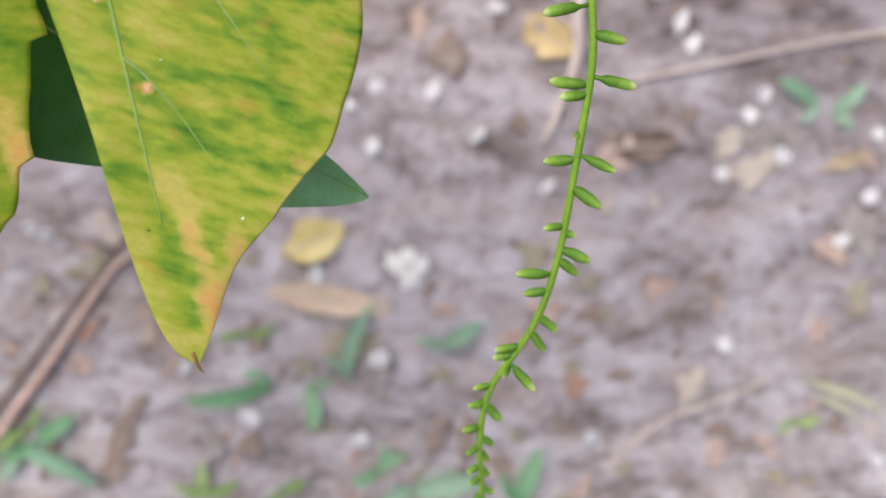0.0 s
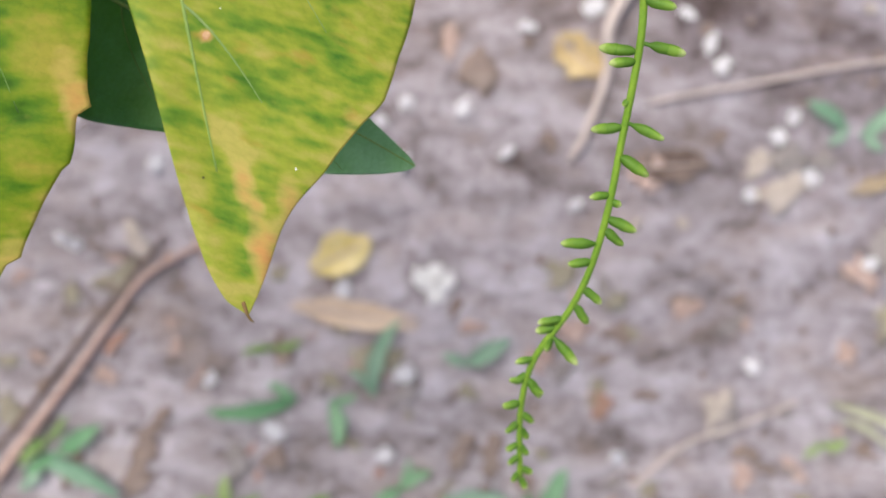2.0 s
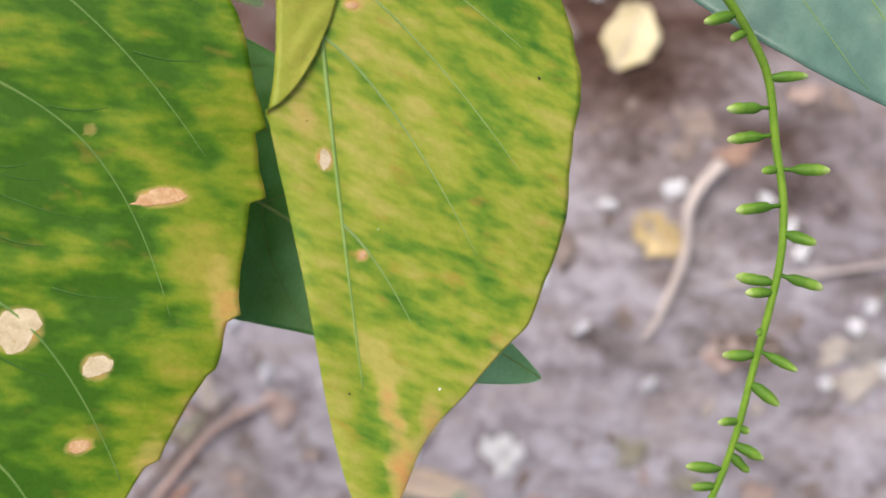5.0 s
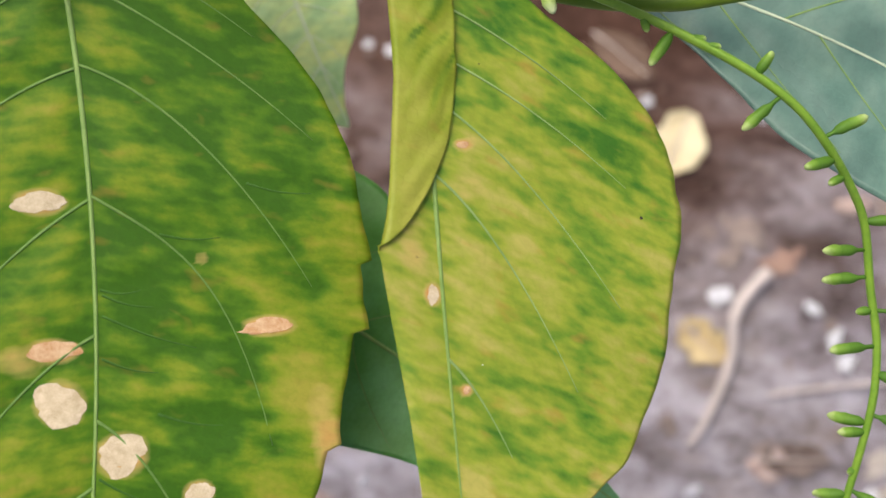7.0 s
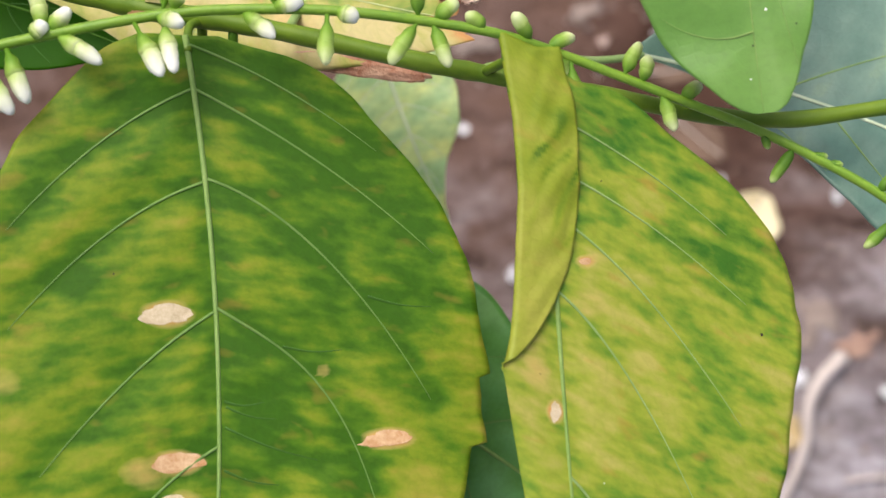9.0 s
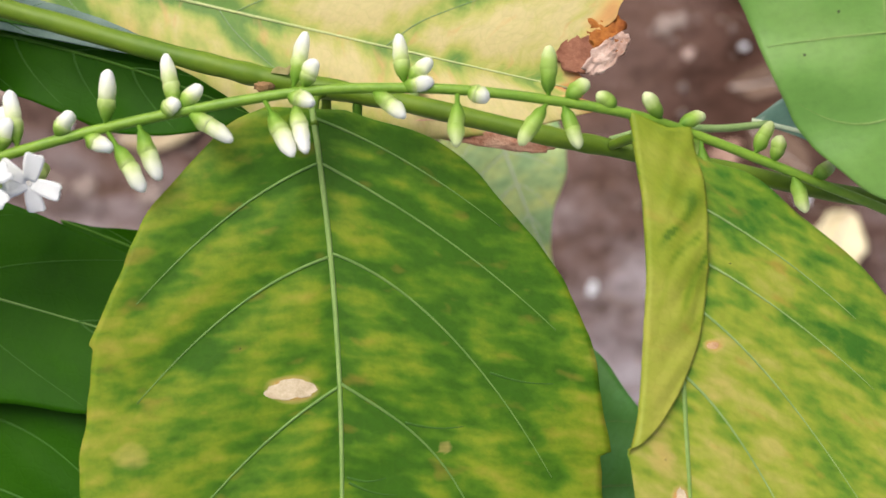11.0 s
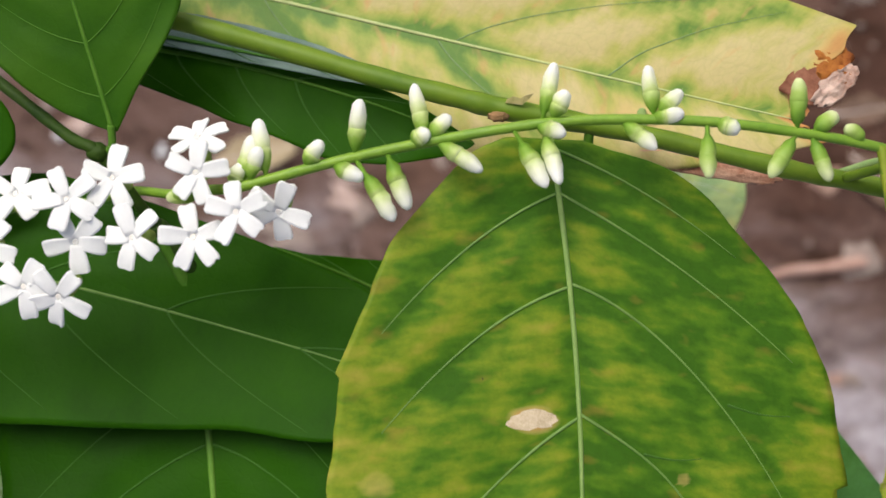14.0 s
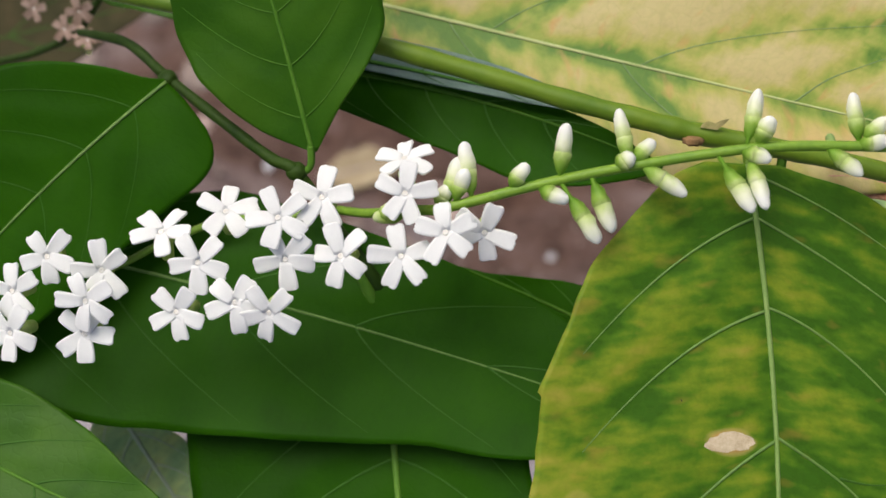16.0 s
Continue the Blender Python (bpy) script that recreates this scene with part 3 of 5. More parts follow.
    part("midrib", tube(pts, [MM * vein_size * (0.42 - 0.33 * k / 40) for k in range(41)], 8, squash=0.6), vein_mat, root)
    for sign, course in courses:
        path = [blade.at(s, sign * max(0.001, min(0.95, x / max(blade.width(s, sign), 0.1))), 0.06) * MM for x, s in course if s < 0.985]
        if len(path) > 3:
            part("side_vein", tube(path, [MM * vein_size * side_size * (0.20 - 0.15 * q / len(path)) for q in range(len(path))], 6, squash=0.5), side_mat or vein_mat, root)
    for s0, x0, s1, x1 in cross:
        path = []
        for q in range(13):
            t = q / 12
            s, x = s0 + (s1 - s0) * t + 0.004 * math.sin(math.pi * t), x0 + (x1 - x0) * t
            path.append(blade.at(s, x / blade.width(s, x), 0.02 + bulge(x, s * blade.length)) * MM)
        part("cross_vein", tube(path, [MM * (0.17 - 0.12 * q / 12) for q in range(13)], 6, squash=0.5), VEIN_DEEP, root)
    for (s0, v0, ln, wd) in spots:
        sb = bmesh.new()
        n, w0 = 30, blade.width(s0, v0)
        mid = sb.verts.new(blade.at(s0, v0, 0.12 + bulge(v0 * w0, s0 * blade.length)) * MM)
        ring = []
        for k in range(n):
            a = 2 * math.pi * k / n
            r = 1 + 0.12 * math.sin(2 * a + s0 * 40) + 0.07 * math.sin(3 * a + v0 * 30) + 0.04 * math.sin(7 * a + s0 * 90) + rng.uniform(-0.07, 0.07)
            sa, va = s0 + math.sin(a) * r * wd * 0.5 / blade.length, v0 + math.cos(a) * r * ln * 0.5 / max(w0, 1)
            ring.append(sb.verts.new(blade.at(sa, va, 0.07 + bulge(va * blade.width(sa, va), sa * blade.length)) * MM))
        for k in range(n):
            sb.faces.new((mid, ring[k], ring[(k + 1) % n]))
        bmesh.ops.recalc_face_normals(sb, faces=sb.faces)
        part("dry_patch", sb, ORANGE_PATCH if wd < 2.45 else TAN_PATCH, root, "papery tan dry patch")
    for key, mat, count in (("dark_specks", SPECK_DARK, specks), ("pale_specks", SPECK_PALE, max(0, specks - 2))):
        sb = bmesh.new()
        for _ in range(count):
            s0, v0, r = rng.uniform(0.08, 0.92), rng.uniform(-0.9, 0.9), rng.uniform(0.10, 0.24)
            c, n = blade.at(s0, v0, 0.06 + bulge(v0 * blade.width(s0, v0), s0 * blade.length)), blade.normal(s0, v0)
            a = n.orthogonal().normalized()
            e = n.cross(a)
            ring = [sb.verts.new((c + (a * math.cos(k * 1.257) * rng.uniform(0.6, 1.5) + e * math.sin(k * 1.257)) * r) * MM) for k in range(5)]
            top = sb.verts.new((c + blade.up * r * 0.5) * MM)
            for k in range(5):
                sb.faces.new((ring[k], ring[(k + 1) % 5], top))
        if count:
            bmesh.ops.recalc_face_normals(sb, faces=sb.faces)
            tagged(part(key, sb, mat, root), kind="stuff")
        else:
            sb.free()
    if petiole:
        run = spline([blade.at(0.02, 0.0001, 0.0)] + [Vector(p) for p in petiole], 8)
        part("petiole", tube([p * MM for p in run], [MM * 0.62 * vein_size] * len(run), 8), STEM if vein_mat is VEIN_PALE else VEIN_SOFT if vein_mat is VEIN_LIGHT else VEIN_DARK, root)
    tagged(root, label, "leaf", "leaves of the shrub")
    return root


def pairs(first, last, count, rise, offset=0.0):
    """Side veins in near-opposite pairs: (start along the midrib, rise towards the tip, side)."""
    out = []
    for k in range(count):
        s = first + (last - first) * k / max(count - 1, 1)
        out.append((s, rise * (1 - 0.35 * k / count), 1))
        out.append((s + offset, rise * (1 - 0.35 * k / count), -1))
    return out


# ---- ground ----
def height(x, y):
    """Height of the soil in metres at a place in metres."""
    p = Vector((x, y, 0))
    near = math.exp(-(x * x + y * y) / 0.5)
    return (noise.noise(p * 9) * 0.006 + noise.noise(p * 38) * 0.0022 + noise.noise(p * 120) * 0.0009) * near + noise.noise(p * 0.7) * 0.02 * (1 - near)


def build_ground():
    bm = bmesh.new()
    xs = [-300, -60, -12, -4, -1.6] + [-0.8 + 0.008 * k for k in range(201)] + [1.6, 4, 12, 60, 300]
    grid = [[bm.verts.new((x, y, height(x, y))) for x in xs] for y in xs]
    for a, b in zip(grid, grid[1:]):
        for j in range(len(xs) - 1):
            bm.faces.new((a[j], a[j + 1], b[j + 1], b[j]))
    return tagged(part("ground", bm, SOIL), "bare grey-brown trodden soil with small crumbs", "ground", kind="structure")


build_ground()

# ---- shrub: branch and stems ----
def stem(name, label, points, radii, mat, category="branch"):
    run = spline(points, 10)
    n = len(run)
    root = new(name)
    part("bark", tube([p * MM for p in run], [MM * sampled(radii, k / (n - 1)) * (1 + 0.05 * math.sin(k * 0.9)) for k in range(n)], 12), mat, root)
    return tagged(root, label, category)


stem("branch", "thick smooth green shrub branch running behind the raceme",
     [(-249, 75, 256), (-190, 74, 263), (-160, 72, 263), (-136.1, 70.4, 262), (-122, 68.9, 260), (-107.7, 67, 258), (-96.8, 65.7, 257), (-90.8, 65.2, 256), (-82, 64.9, 255), (-73.5, 64.5, 254), (-55.8, 62.9, 252), (-48.4, 62.9, 250), (-34.9, 62, 249), (-15.1, 60.8, 248), (1.1, 64, 248), (30, 72, 249), (60, 84, 252)],
     [1.5, 1.2, 1.25, 1.25, 1.25, 1.3, 1.4, 1.3, 1.2, 1.2, 1.15, 1.1, 1.0, 0.98, 1.0], STEM)
stem("side_stem", "slender dark green stem among the leaves",
     [(-180, 71.5, 250), (-175, 70, 253.5), (-168.7, 68.3, 256), (-161.4, 63.7, 257), (-151.6, 58.1, 258), (-144.1, 54, 259), (-139.9, 52.3, 259), (-134, 46, 251), (-126, 38, 228), (-119, 33, 100), (-116, 30, -6)],
     [0.55, 0.65, 0.72, 0.75, 0.78, 0.78, 0.80, 0.85, 1.3, 1.9, 2.2], STEM_DARK)

stem("main_stem", "upright woody main stem of the shrub rooted in the soil",
     [(-263, 70, -8), (-262, 70, 60), (-259, 71, 150), (-254, 73, 220), (-249, 75, 256), (-246, 77, 285)], [4.2, 3.7, 3.4, 3.0, 2.4, 1.0], STEM_DARK, "stem")

branch = [o for o in scene.objects if o.name == "branch"][0]
scar = bmesh.new()
bmesh.ops.create_icosphere(scar, subdivisions=3, radius=1.0)
for q in scar.verts:
    q.co = (Vector((-91.2, 63.7, 257.2)) + Vector((q.co.x * 1.2, q.co.y * 0.65, q.co.z * 0.6)) * (1 + 0.45 * noise.noise(q.co * 2.2))) * MM
part("leaf_scar", scar, SCAR, branch, "rough brown leaf scar")
side = [o for o in scene.objects if o.name == "side_stem"][0]
for place in ((-161.4, 63.6, 257.2), (-140.2, 52.6, 259.2), (-133.6, 45.6, 250.6)):
    knot = bmesh.new()
    bmesh.ops.create_icosphere(knot, subdivisions=2, radius=1.0)
    for q in knot.verts:
        q.co = (Vector(place) + Vector((q.co.x * 1.5, q.co.y * 1.3, q.co.z * 1.15)) * (1 + 0.2 * noise.noise(q.co * 1.7))) * MM
    part("leaf_node", knot, STEM_DARK, side)
bract = bmesh.new()
ring = [bract.verts.new((Vector((-88.9, 65.9, 257.6)) + Vector((x, y, z)) * 0.75) * MM) for x, y, z in ((-2.2, -0.6, 0), (0.6, -0.7, 0.1), (1.6, 0.2, 0.5), (2.3, 1.0, 1.3), (1.0, 0.7, 0.9), (0.2, 0.3, 0.4), (-1.0, 0.5, 0.5), (-1.9, 0.1, 0.2))]
bract.faces.new(ring)
bmesh.ops.triangulate(bract, faces=bract.faces)
ob = part("bract", bract, BRACT, branch, "dry tan bract flake", False)
ob.modifiers.new("thickness", "SOLIDIFY").thickness = 0.0002

# ---- shrub: leaves ----
MOTTLE = field((0.0, 0.08, 0.15, 0.22, 0.30, 0.38, 0.45, 0.53, 0.62, 0.70, 0.80, 0.90), (-0.95, -0.75, -0.5, -0.2, 0.2, 0.55, 0.92), [
    (0.30, 0.35, 0.35, 0.35, 0.40, 0.45, 0.60), (0.35, 0.35, 0.35, 0.38, 0.45, 0.42, 0.62), (0.45, 0.30, 0.30, 0.40, 0.52, 0.50, 0.55), (0.50, 0.32, 0.30, 0.52, 0.58, 0.76, 0.70),
    (0.55, 0.42, 0.28, 0.46, 0.50, 0.36, 0.82), (0.70, 0.58, 0.62, 0.38, 0.58, 0.50, 0.84), (0.62, 0.70, 0.55, 0.30, 0.52, 0.60, 0.80), (0.82, 0.80, 0.22, 0.62, 0.55, 0.70, 0.80),
    (0.85, 0.72, 0.30, 0.48, 0.80, 0.75, 0.80), (0.82, 0.75, 0.35, 0.30, 0.60, 0.70, 0.80), (0.80, 0.70, 0.50, 0.42, 0.50, 0.60, 0.80), (0.80, 0.70, 0.60, 0.50, 0.50, 0.60, 0.80)])
leaf("large mottled green and yellow leaf with dry tan patches", MOTTLED,
     Blade((-84.3, 61.0, 259.1), (-72.5, -41.6, 246.2), (0.25, -0.09, 0.96), -4.7,
           [(0.0, 5.5), (0.018, 9.6), (0.05, 13.4), (0.085, 17.0), (0.12, 20.4), (0.165, 23.1), (0.2, 24.8), (0.24, 26.7), (0.28, 28.2), (0.34, 28.9), (0.41, 29.9), (0.5, 29.3), (0.6, 27.2), (0.7, 23.4), (0.8, 17.8), (0.9, 10.0), (1.0, 0.0)],
           [(0.0, 4.0), (0.011, 7.6), (0.019, 11.3), (0.035, 15.1), (0.064, 18.7), (0.1, 21.5), (0.15, 25.7), (0.19, 28.0), (0.23, 29.6), (0.28, 31.1), (0.34, 31.5), (0.40, 31.4), (0.44, 30.7), (0.48, 30.0), (0.54, 28.8), (0.58, 27.5), (0.615, 26.6), (0.65, 25.6), (0.7, 22.4), (0.74, 19.6), (0.77, 17.6), (0.82, 14.6), (0.88, 10.5), (0.94, 5.5), (1.0, 0.0)],
           cup=0.02, seed=1, teeth=((0.39, 1.3, -1), (0.47, 1.8, -1), (0.606, 1.6, -1), (0.765, 1.4, -1), (0.275, 0.5, 1), (0.665, 0.6, -1))),
     [(0.010, 0.13, 21.0, -1, 0.6, 2.0), (0.062, 0.25, 26.5, -1, 0.75, 2.5), (0.166, 0.42, 25.2, -1, 0.3, 2.0), (0.314, 0.60, 20.3, -1, 0.42, 4.0), (0.565, 0.78, 15.0, -1, 0.4, 2.0), (0.74, 0.88, 9.0, -1, 0.45, 2.0),
      (0.062, 0.23, 23.0, 1, 0.55, 2.0), (0.17, 0.34, 23.5, 1, 0.45, 2.0), (0.318, 0.50, 20.0, 1, 0.62, 2.0), (0.47, 0.66, 18.0, 1, 0.5, 2.0), (0.639, 0.78, 13.0, 1, 0.55, 2.0)],
     VEIN_PALE, [(0.322, 0.2, 5.7, 2.5), (0.464, -0.62, 5.8, 1.9), (0.487, 0.16, 5.6, 2.4), (0.547, 0.14, 5.4, 5.2), (0.604, -0.11, 5.6, 4.8), (0.65, -0.46, 3.2, 2.6), (0.738, -0.5, 2.6, 1.3)],
     edge_dry=0.22, specks=2, ns=200, nv=72, hug=0.55, cross=[(0.449, -0.7, 0.487, -11.4), (0.42, -0.6, 0.421, -5.2), (0.358, -7.6, 0.362, -14.6), (0.30, -18.1, 0.312, -25.7), (0.497, -0.6, 0.514, -7.0), (0.426, -0.8, 0.440, -6.5), (0.56, -7.0, 0.575, -14.5), (0.63, -0.6, 0.66, -7.5)], side_mat=VEIN_MUTED, side_size=1.1, vein_size=0.88, stains=[(0.56, -0.92, 3, 5, 0.27), (0.60, -0.95, 3, 5, 0.42), (0.76, -0.95, 3, 5, 0.34), (0.499, 0.3, 4, 3, 0.36), (0.4, 0.8, 4, 3, 0.3), (0.386, -0.38, 1.6, 1.2, 0.42)],
     yellow=lambda s, v: 1.5 * (MOTTLE(s, v) - 0.5), petiole=[(-84.5, 62.6, 257.5), (-84.0, 64.3, 255.6)])
LEAF_TIP = [(-26.9, -18.6, 246.3), (-26.4, -20.0, 246.2), (-26.0, -20.6, 246.3), (-25.6, -20.9, 246.4)]
PALING = field((0.0, 0.1, 0.2, 0.3, 0.4, 0.5, 0.6, 0.7, 0.8, 0.9), (-0.95, -0.7, -0.45, -0.2, 0.0, 0.6), [
    (-0.10, -0.06, -0.02, 0.04, 0.10, 0.18), (0.08, 0.14, 0.18, 0.22, 0.26, 0.36), (0.32, 0.52, 0.58, 0.55, 0.55, 0.60), (0.36, 0.42, 0.50, 0.66, 0.62, 0.60), (0.48, 0.48, 0.64, 0.78, 0.72, 0.66),
    (0.50, 0.46, 0.64, 0.68, 0.60, 0.70), (0.58, 0.52, 0.58, 0.56, 0.54, 0.70), (0.60, 0.44, 0.44, 0.54, 0.44, 0.64), (0.76, 0.60, 0.54, 0.70, 0.54, 0.64), (0.85, 0.80, 0.70, 0.66, 0.66, 0.74)])
FOLD_LINE = [(-0.01, 5.1), (0.05, 4.4), (0.1, 3.8), (0.18, 3.6), (0.27, 4.3), (0.355, 5.2), (0.41, 6.4), (0.43, 8.0), (0.5, 20.0)]
yellowing = leaf("yellowing leaf with its edge folded over and an orange tip", YELLOWING,
     Blade((-41.4, 62.5, 257.8), (-26.3, -20.2, 246.0), (0.3, -0.08, 0.95), 0.7,
           [(0.0, 12.8), (0.05, 12.6), (0.1, 12.0), (0.18, 11.5), (0.22, 11.6), (0.27, 11.7), (0.33, 10.6), (0.38, 9.2), (0.41, 8.0), (0.43, 7.1), (0.48, 6.6), (0.56, 5.8), (0.66, 5.1), (0.75, 4.7), (0.85, 4.1), (0.92, 3.4), (0.97, 2.2), (1.0, 0.0)],
           [(0.0, 0.5), (0.03, 4.0), (0.05, 9.5), (0.11, 15.6), (0.17, 21.6), (0.228, 25.9), (0.28, 28.8), (0.345, 30.6), (0.41, 31.1), (0.44, 30.6), (0.47, 29.6), (0.53, 28.3), (0.587, 27.6), (0.64, 26.0), (0.71, 22.6), (0.745, 20.8), (0.77, 17.8), (0.80, 14.6), (0.83, 11.8), (0.86, 8.4), (0.888, 6.2), (0.937, 3.7), (0.972, 1.8), (1.0, 0.0)],
           cup=0.0, seed=2, fold=lambda s: profile(FOLD_LINE, s)),
     [(0.075, 0.26, 22.0, -1, 0.7, 2.0), (0.150, 0.36, 24.0, -1, 0.7, 2.0), (0.215, 0.53, 21.8, -1, 0.55, 2.0), (0.323, 0.64, 15.5, -1, 0.5, 2.0), (0.577, 0.72, 6.6, -1, 0.55, 2.0)],
     VEIN_PALE, [(0.488, 0.18, 1.2, 2.5), (0.286, -0.13, 1.7, 0.7), (0.621, -0.07, 0.9, 0.9)], edge_dry=0.22, specks=6, ns=160, nv=72, side_mat=VEIN_SOFT, side_size=0.85, rib=0.80, under=UNDERSIDE, hug=0.30, stains=[(0.92, -0.75, 3.0, 6, 0.5), (0.86, -0.9, 2.5, 5, 0.42), (0.78, -0.98, 2.0, 5, 0.36), (0.825, -0.22, 2.0, 4.5, 0.42), (0.86, -0.4, 1.8, 4, 0.40), (0.38, -0.15, 4, 14, 0.18), (0.42, 0.4, 3, 7, 0.30)],
     petiole=[(-43.5, 63.4, 256.5), (-46.0, 63.2, 254.0), (-48.4, 62.9, 251)],
     yellow=lambda s, v: 1.5 * (PALING(s, v) - 0.5) + 1.7 * math.exp(-((s - 0.735 + 0.27 * v) / 0.022) ** 2 - ((v + 0.12) / 0.13) ** 2)
     - (1.2 * max(0.0, math.sin((s + 0.2 * v) * 105 + 3.5 * noise.noise(Vector((s * 14, v * 3, 5.0)))) * (0.7 + noise.noise(Vector((s * 20, v * 4, 9.0))))) ** 2 * max(0.0, 1 - ((s - 0.16) / 0.13) ** 2) * min(1.0, max(0.0, (v - 0.4) / 0.15)) if v > 0.4 else 0.0))
part("drip_tip", tube([p * MM for p in spline(LEAF_TIP, 4)], [MM * (0.26 - 0.016 * k) for k in range(13)], 6), SCAR, yellowing, "thin dried brown leaf tip")
# yellow here paints the tip lighter, for the light that falls on it
leaf("dark green leaf under the mottled leaves", TEAL_LEAF,
     Blade((-78.3, 35.3, 222), (-7.9, -0.9, 219.3), (0, 0, 1), -0.5, [0.0, 7.1, 12.3, 14.2, 16.1, 15.5, 12.2, 10.3, 9.1, 5.7, 0.0], [0.0, 8.6, 17.2, 19.2, 16.5, 13.9, 11.5, 8.4, 5.2, 2.4, 0.0], seed=3),
     pairs(0.1, 0.75, 5, 0.2), VEIN_PALE, side_mat=VEIN_MUTED, side_size=0.7, yellow=lambda s, v: 1.3 * (s - 0.5) + 2.0 * max(0.0, s - 0.8), petiole=[(-82, 42, 232), (-84, 56, 246), (-84, 64.4, 254.5)])
leaf("broad dark green leaf under the white flowers", DARK_LEAF,
     Blade((-199.2, 40.2, 250), (-85.0, 28.5, 245), (0, 0.05, 1), -2.3, [2.0, 16.8, 21.1, 21.6, 20.1, 18.2, 15.6, 12.4, 10.9, 6.0, 0.0], [0.0, 7.4, 8.9, 10.7, 13.9, 13.6, 12.6, 11.4, 10.0, 5.4, 0.0], seed=4),
     pairs(0.1, 0.75, 5, 0.25), VEIN_MUTED, side_mat=VEIN_FAINT, side_size=1.0, vein_size=0.75, petiole=[(-214, 50, 243), (-240, 64, 218), (-257, 71, 186)])
leaf("dark green leaf behind the broad leaf", DARK_LEAF,
     Blade((-83.6, 35.2, 236.0), (-120.8, 46.9, 241.5), (0, 0, 1), 1.1, [0.0, 2.0, 4.0, 5.6, 5.3, 4.9, 4.3, 3.0, 1.7, 0.6, 0.0], [0.0, 4.9, 5.2, 5.5, 5.5, 5.2, 4.9, 4.7, 3.4, 1.7, 0.0], seed=5),
     pairs(0.15, 0.7, 4, 0.2), VEIN_DARK, side_mat=VEIN_FAINT, side_size=0.8, petiole=[(-81, 44, 242), (-80, 56, 249), (-80, 64.4, 254.5)])
leaf("dark green leaf hanging below the broad leaf", DARK_LEAF,
     Blade((-127.9, 34.3, 243.5), (-111.8, -24.6, 240.0), (0, 0.0, 1), 0.3, [0.0, 25.2, 27.8, 28.0, 26.6, 24.6, 22.3, 18.7, 15.2, 8.6, 0.0], [0.0, 11.0, 16.3, 18.0, 18.8, 17.9, 16.4, 13.8, 10.5, 6.3, 0.0], seed=6),
     pairs(0.1, 0.7, 5, 0.25), VEIN_GLOSS, side_mat=VEIN_FAINT, side_size=0.6, vein_size=1.4, petiole=[(-130, 39, 246), (-134, 45.5, 250.5)])
leaf("fresh green leaf low in the shrub", FRESH_LEAF,
     Blade((-200.7, 18.8, 255.3), (-138.1, 3.2, 256.9), (0, 0.1, 1), 2.4, [0.0, 3.8, 7.7, 11.2, 11.4, 11.6, 11.8, 11.1, 9.7, 6.6, 0.0], [0.0, 2.8, 5.7, 8.5, 10.2, 10.0, 8.9, 6.8, 4.5, 2.2, 0.0], seed=7),
     pairs(0.1, 0.7, 5, 0.25), VEIN_DARK, side_mat=VEIN_FAINT, side_size=0.8, petiole=[(-222, 36, 252), (-244, 58, 228), (-257, 71, 190)])
leaf("greyish mottled leaf deep in the shrub", SAGE_LEAF,
     Blade((-172.6, 23.1, 232.0), (-145.2, -2.5, 232.0), (0, 0, 1), 0, [0.0, 4.1, 7.7, 8.6, 9.5, 10.4, 9.1, 6.8, 4.5, 2.3, 0.0], [0.0, 1.5, 2.9, 4.4, 5.9, 5.7, 5.5, 5.3, 3.7, 1.8, 0.0], seed=8),
     pairs(0.1, 0.7, 5, 0.25), VEIN_LIGHT, side_mat=VEIN_LIGHT, side_size=0.8, petiole=[(-200, 34, 222), (-238, 58, 190), (-260, 70, 150)])
leaf("fresh green upright leaf on a short stalk", FRESH_LEAF,
     Blade((-138.3, 55.1, 260.3), (-153.9, 92.8, 279.6), (0.1, -0.42, 0.9), 0.3, [0.6, 4.8, 9.8, 13.2, 14.0, 13.5, 12.9, 10.8, 8.7, 5.1, 0.0], [0.0, 6.2, 9.6, 12.0, 13.0, 12.4, 11.9, 11.3, 8.6, 4.3, 0.0], seed=9),
     pairs(0.1, 0.7, 5, 0.25), VEIN_DARK, side_mat=VEIN_DARK, side_size=0.55, vein_size=0.8, petiole=[(-138.5, 53.5, 259.5), (-139.9, 52.3, 259)])
leaf("dark green leaf with a pale midrib beside the stem", DARK_LEAF,
     Blade((-160.3, 62.3, 260.0), (-191.8, 16.2, 258.0), (0.25, -0.19, 0.95), 1.9,
           [(0.0, 0.5), (0.03, 2.4), (0.065, 5.8), (0.128, 10.2), (0.18, 13.1), (0.244, 15.6), (0.4, 18.2), (0.6, 17.2), (0.8, 11.5), (1.0, 0.0)],
           [(0.0, 3.5), (0.012, 7.6), (0.03, 10.4), (0.08, 12.9), (0.14, 13.5), (0.22, 13.2), (0.4, 13.0), (0.6, 12.0), (0.8, 8.5), (1.0, 0.0)], seed=10),
     pairs(0.1, 0.7, 5, 0.25), VEIN_MUTED, side_mat=VEIN_FAINT, side_size=0.6, vein_size=0.6)
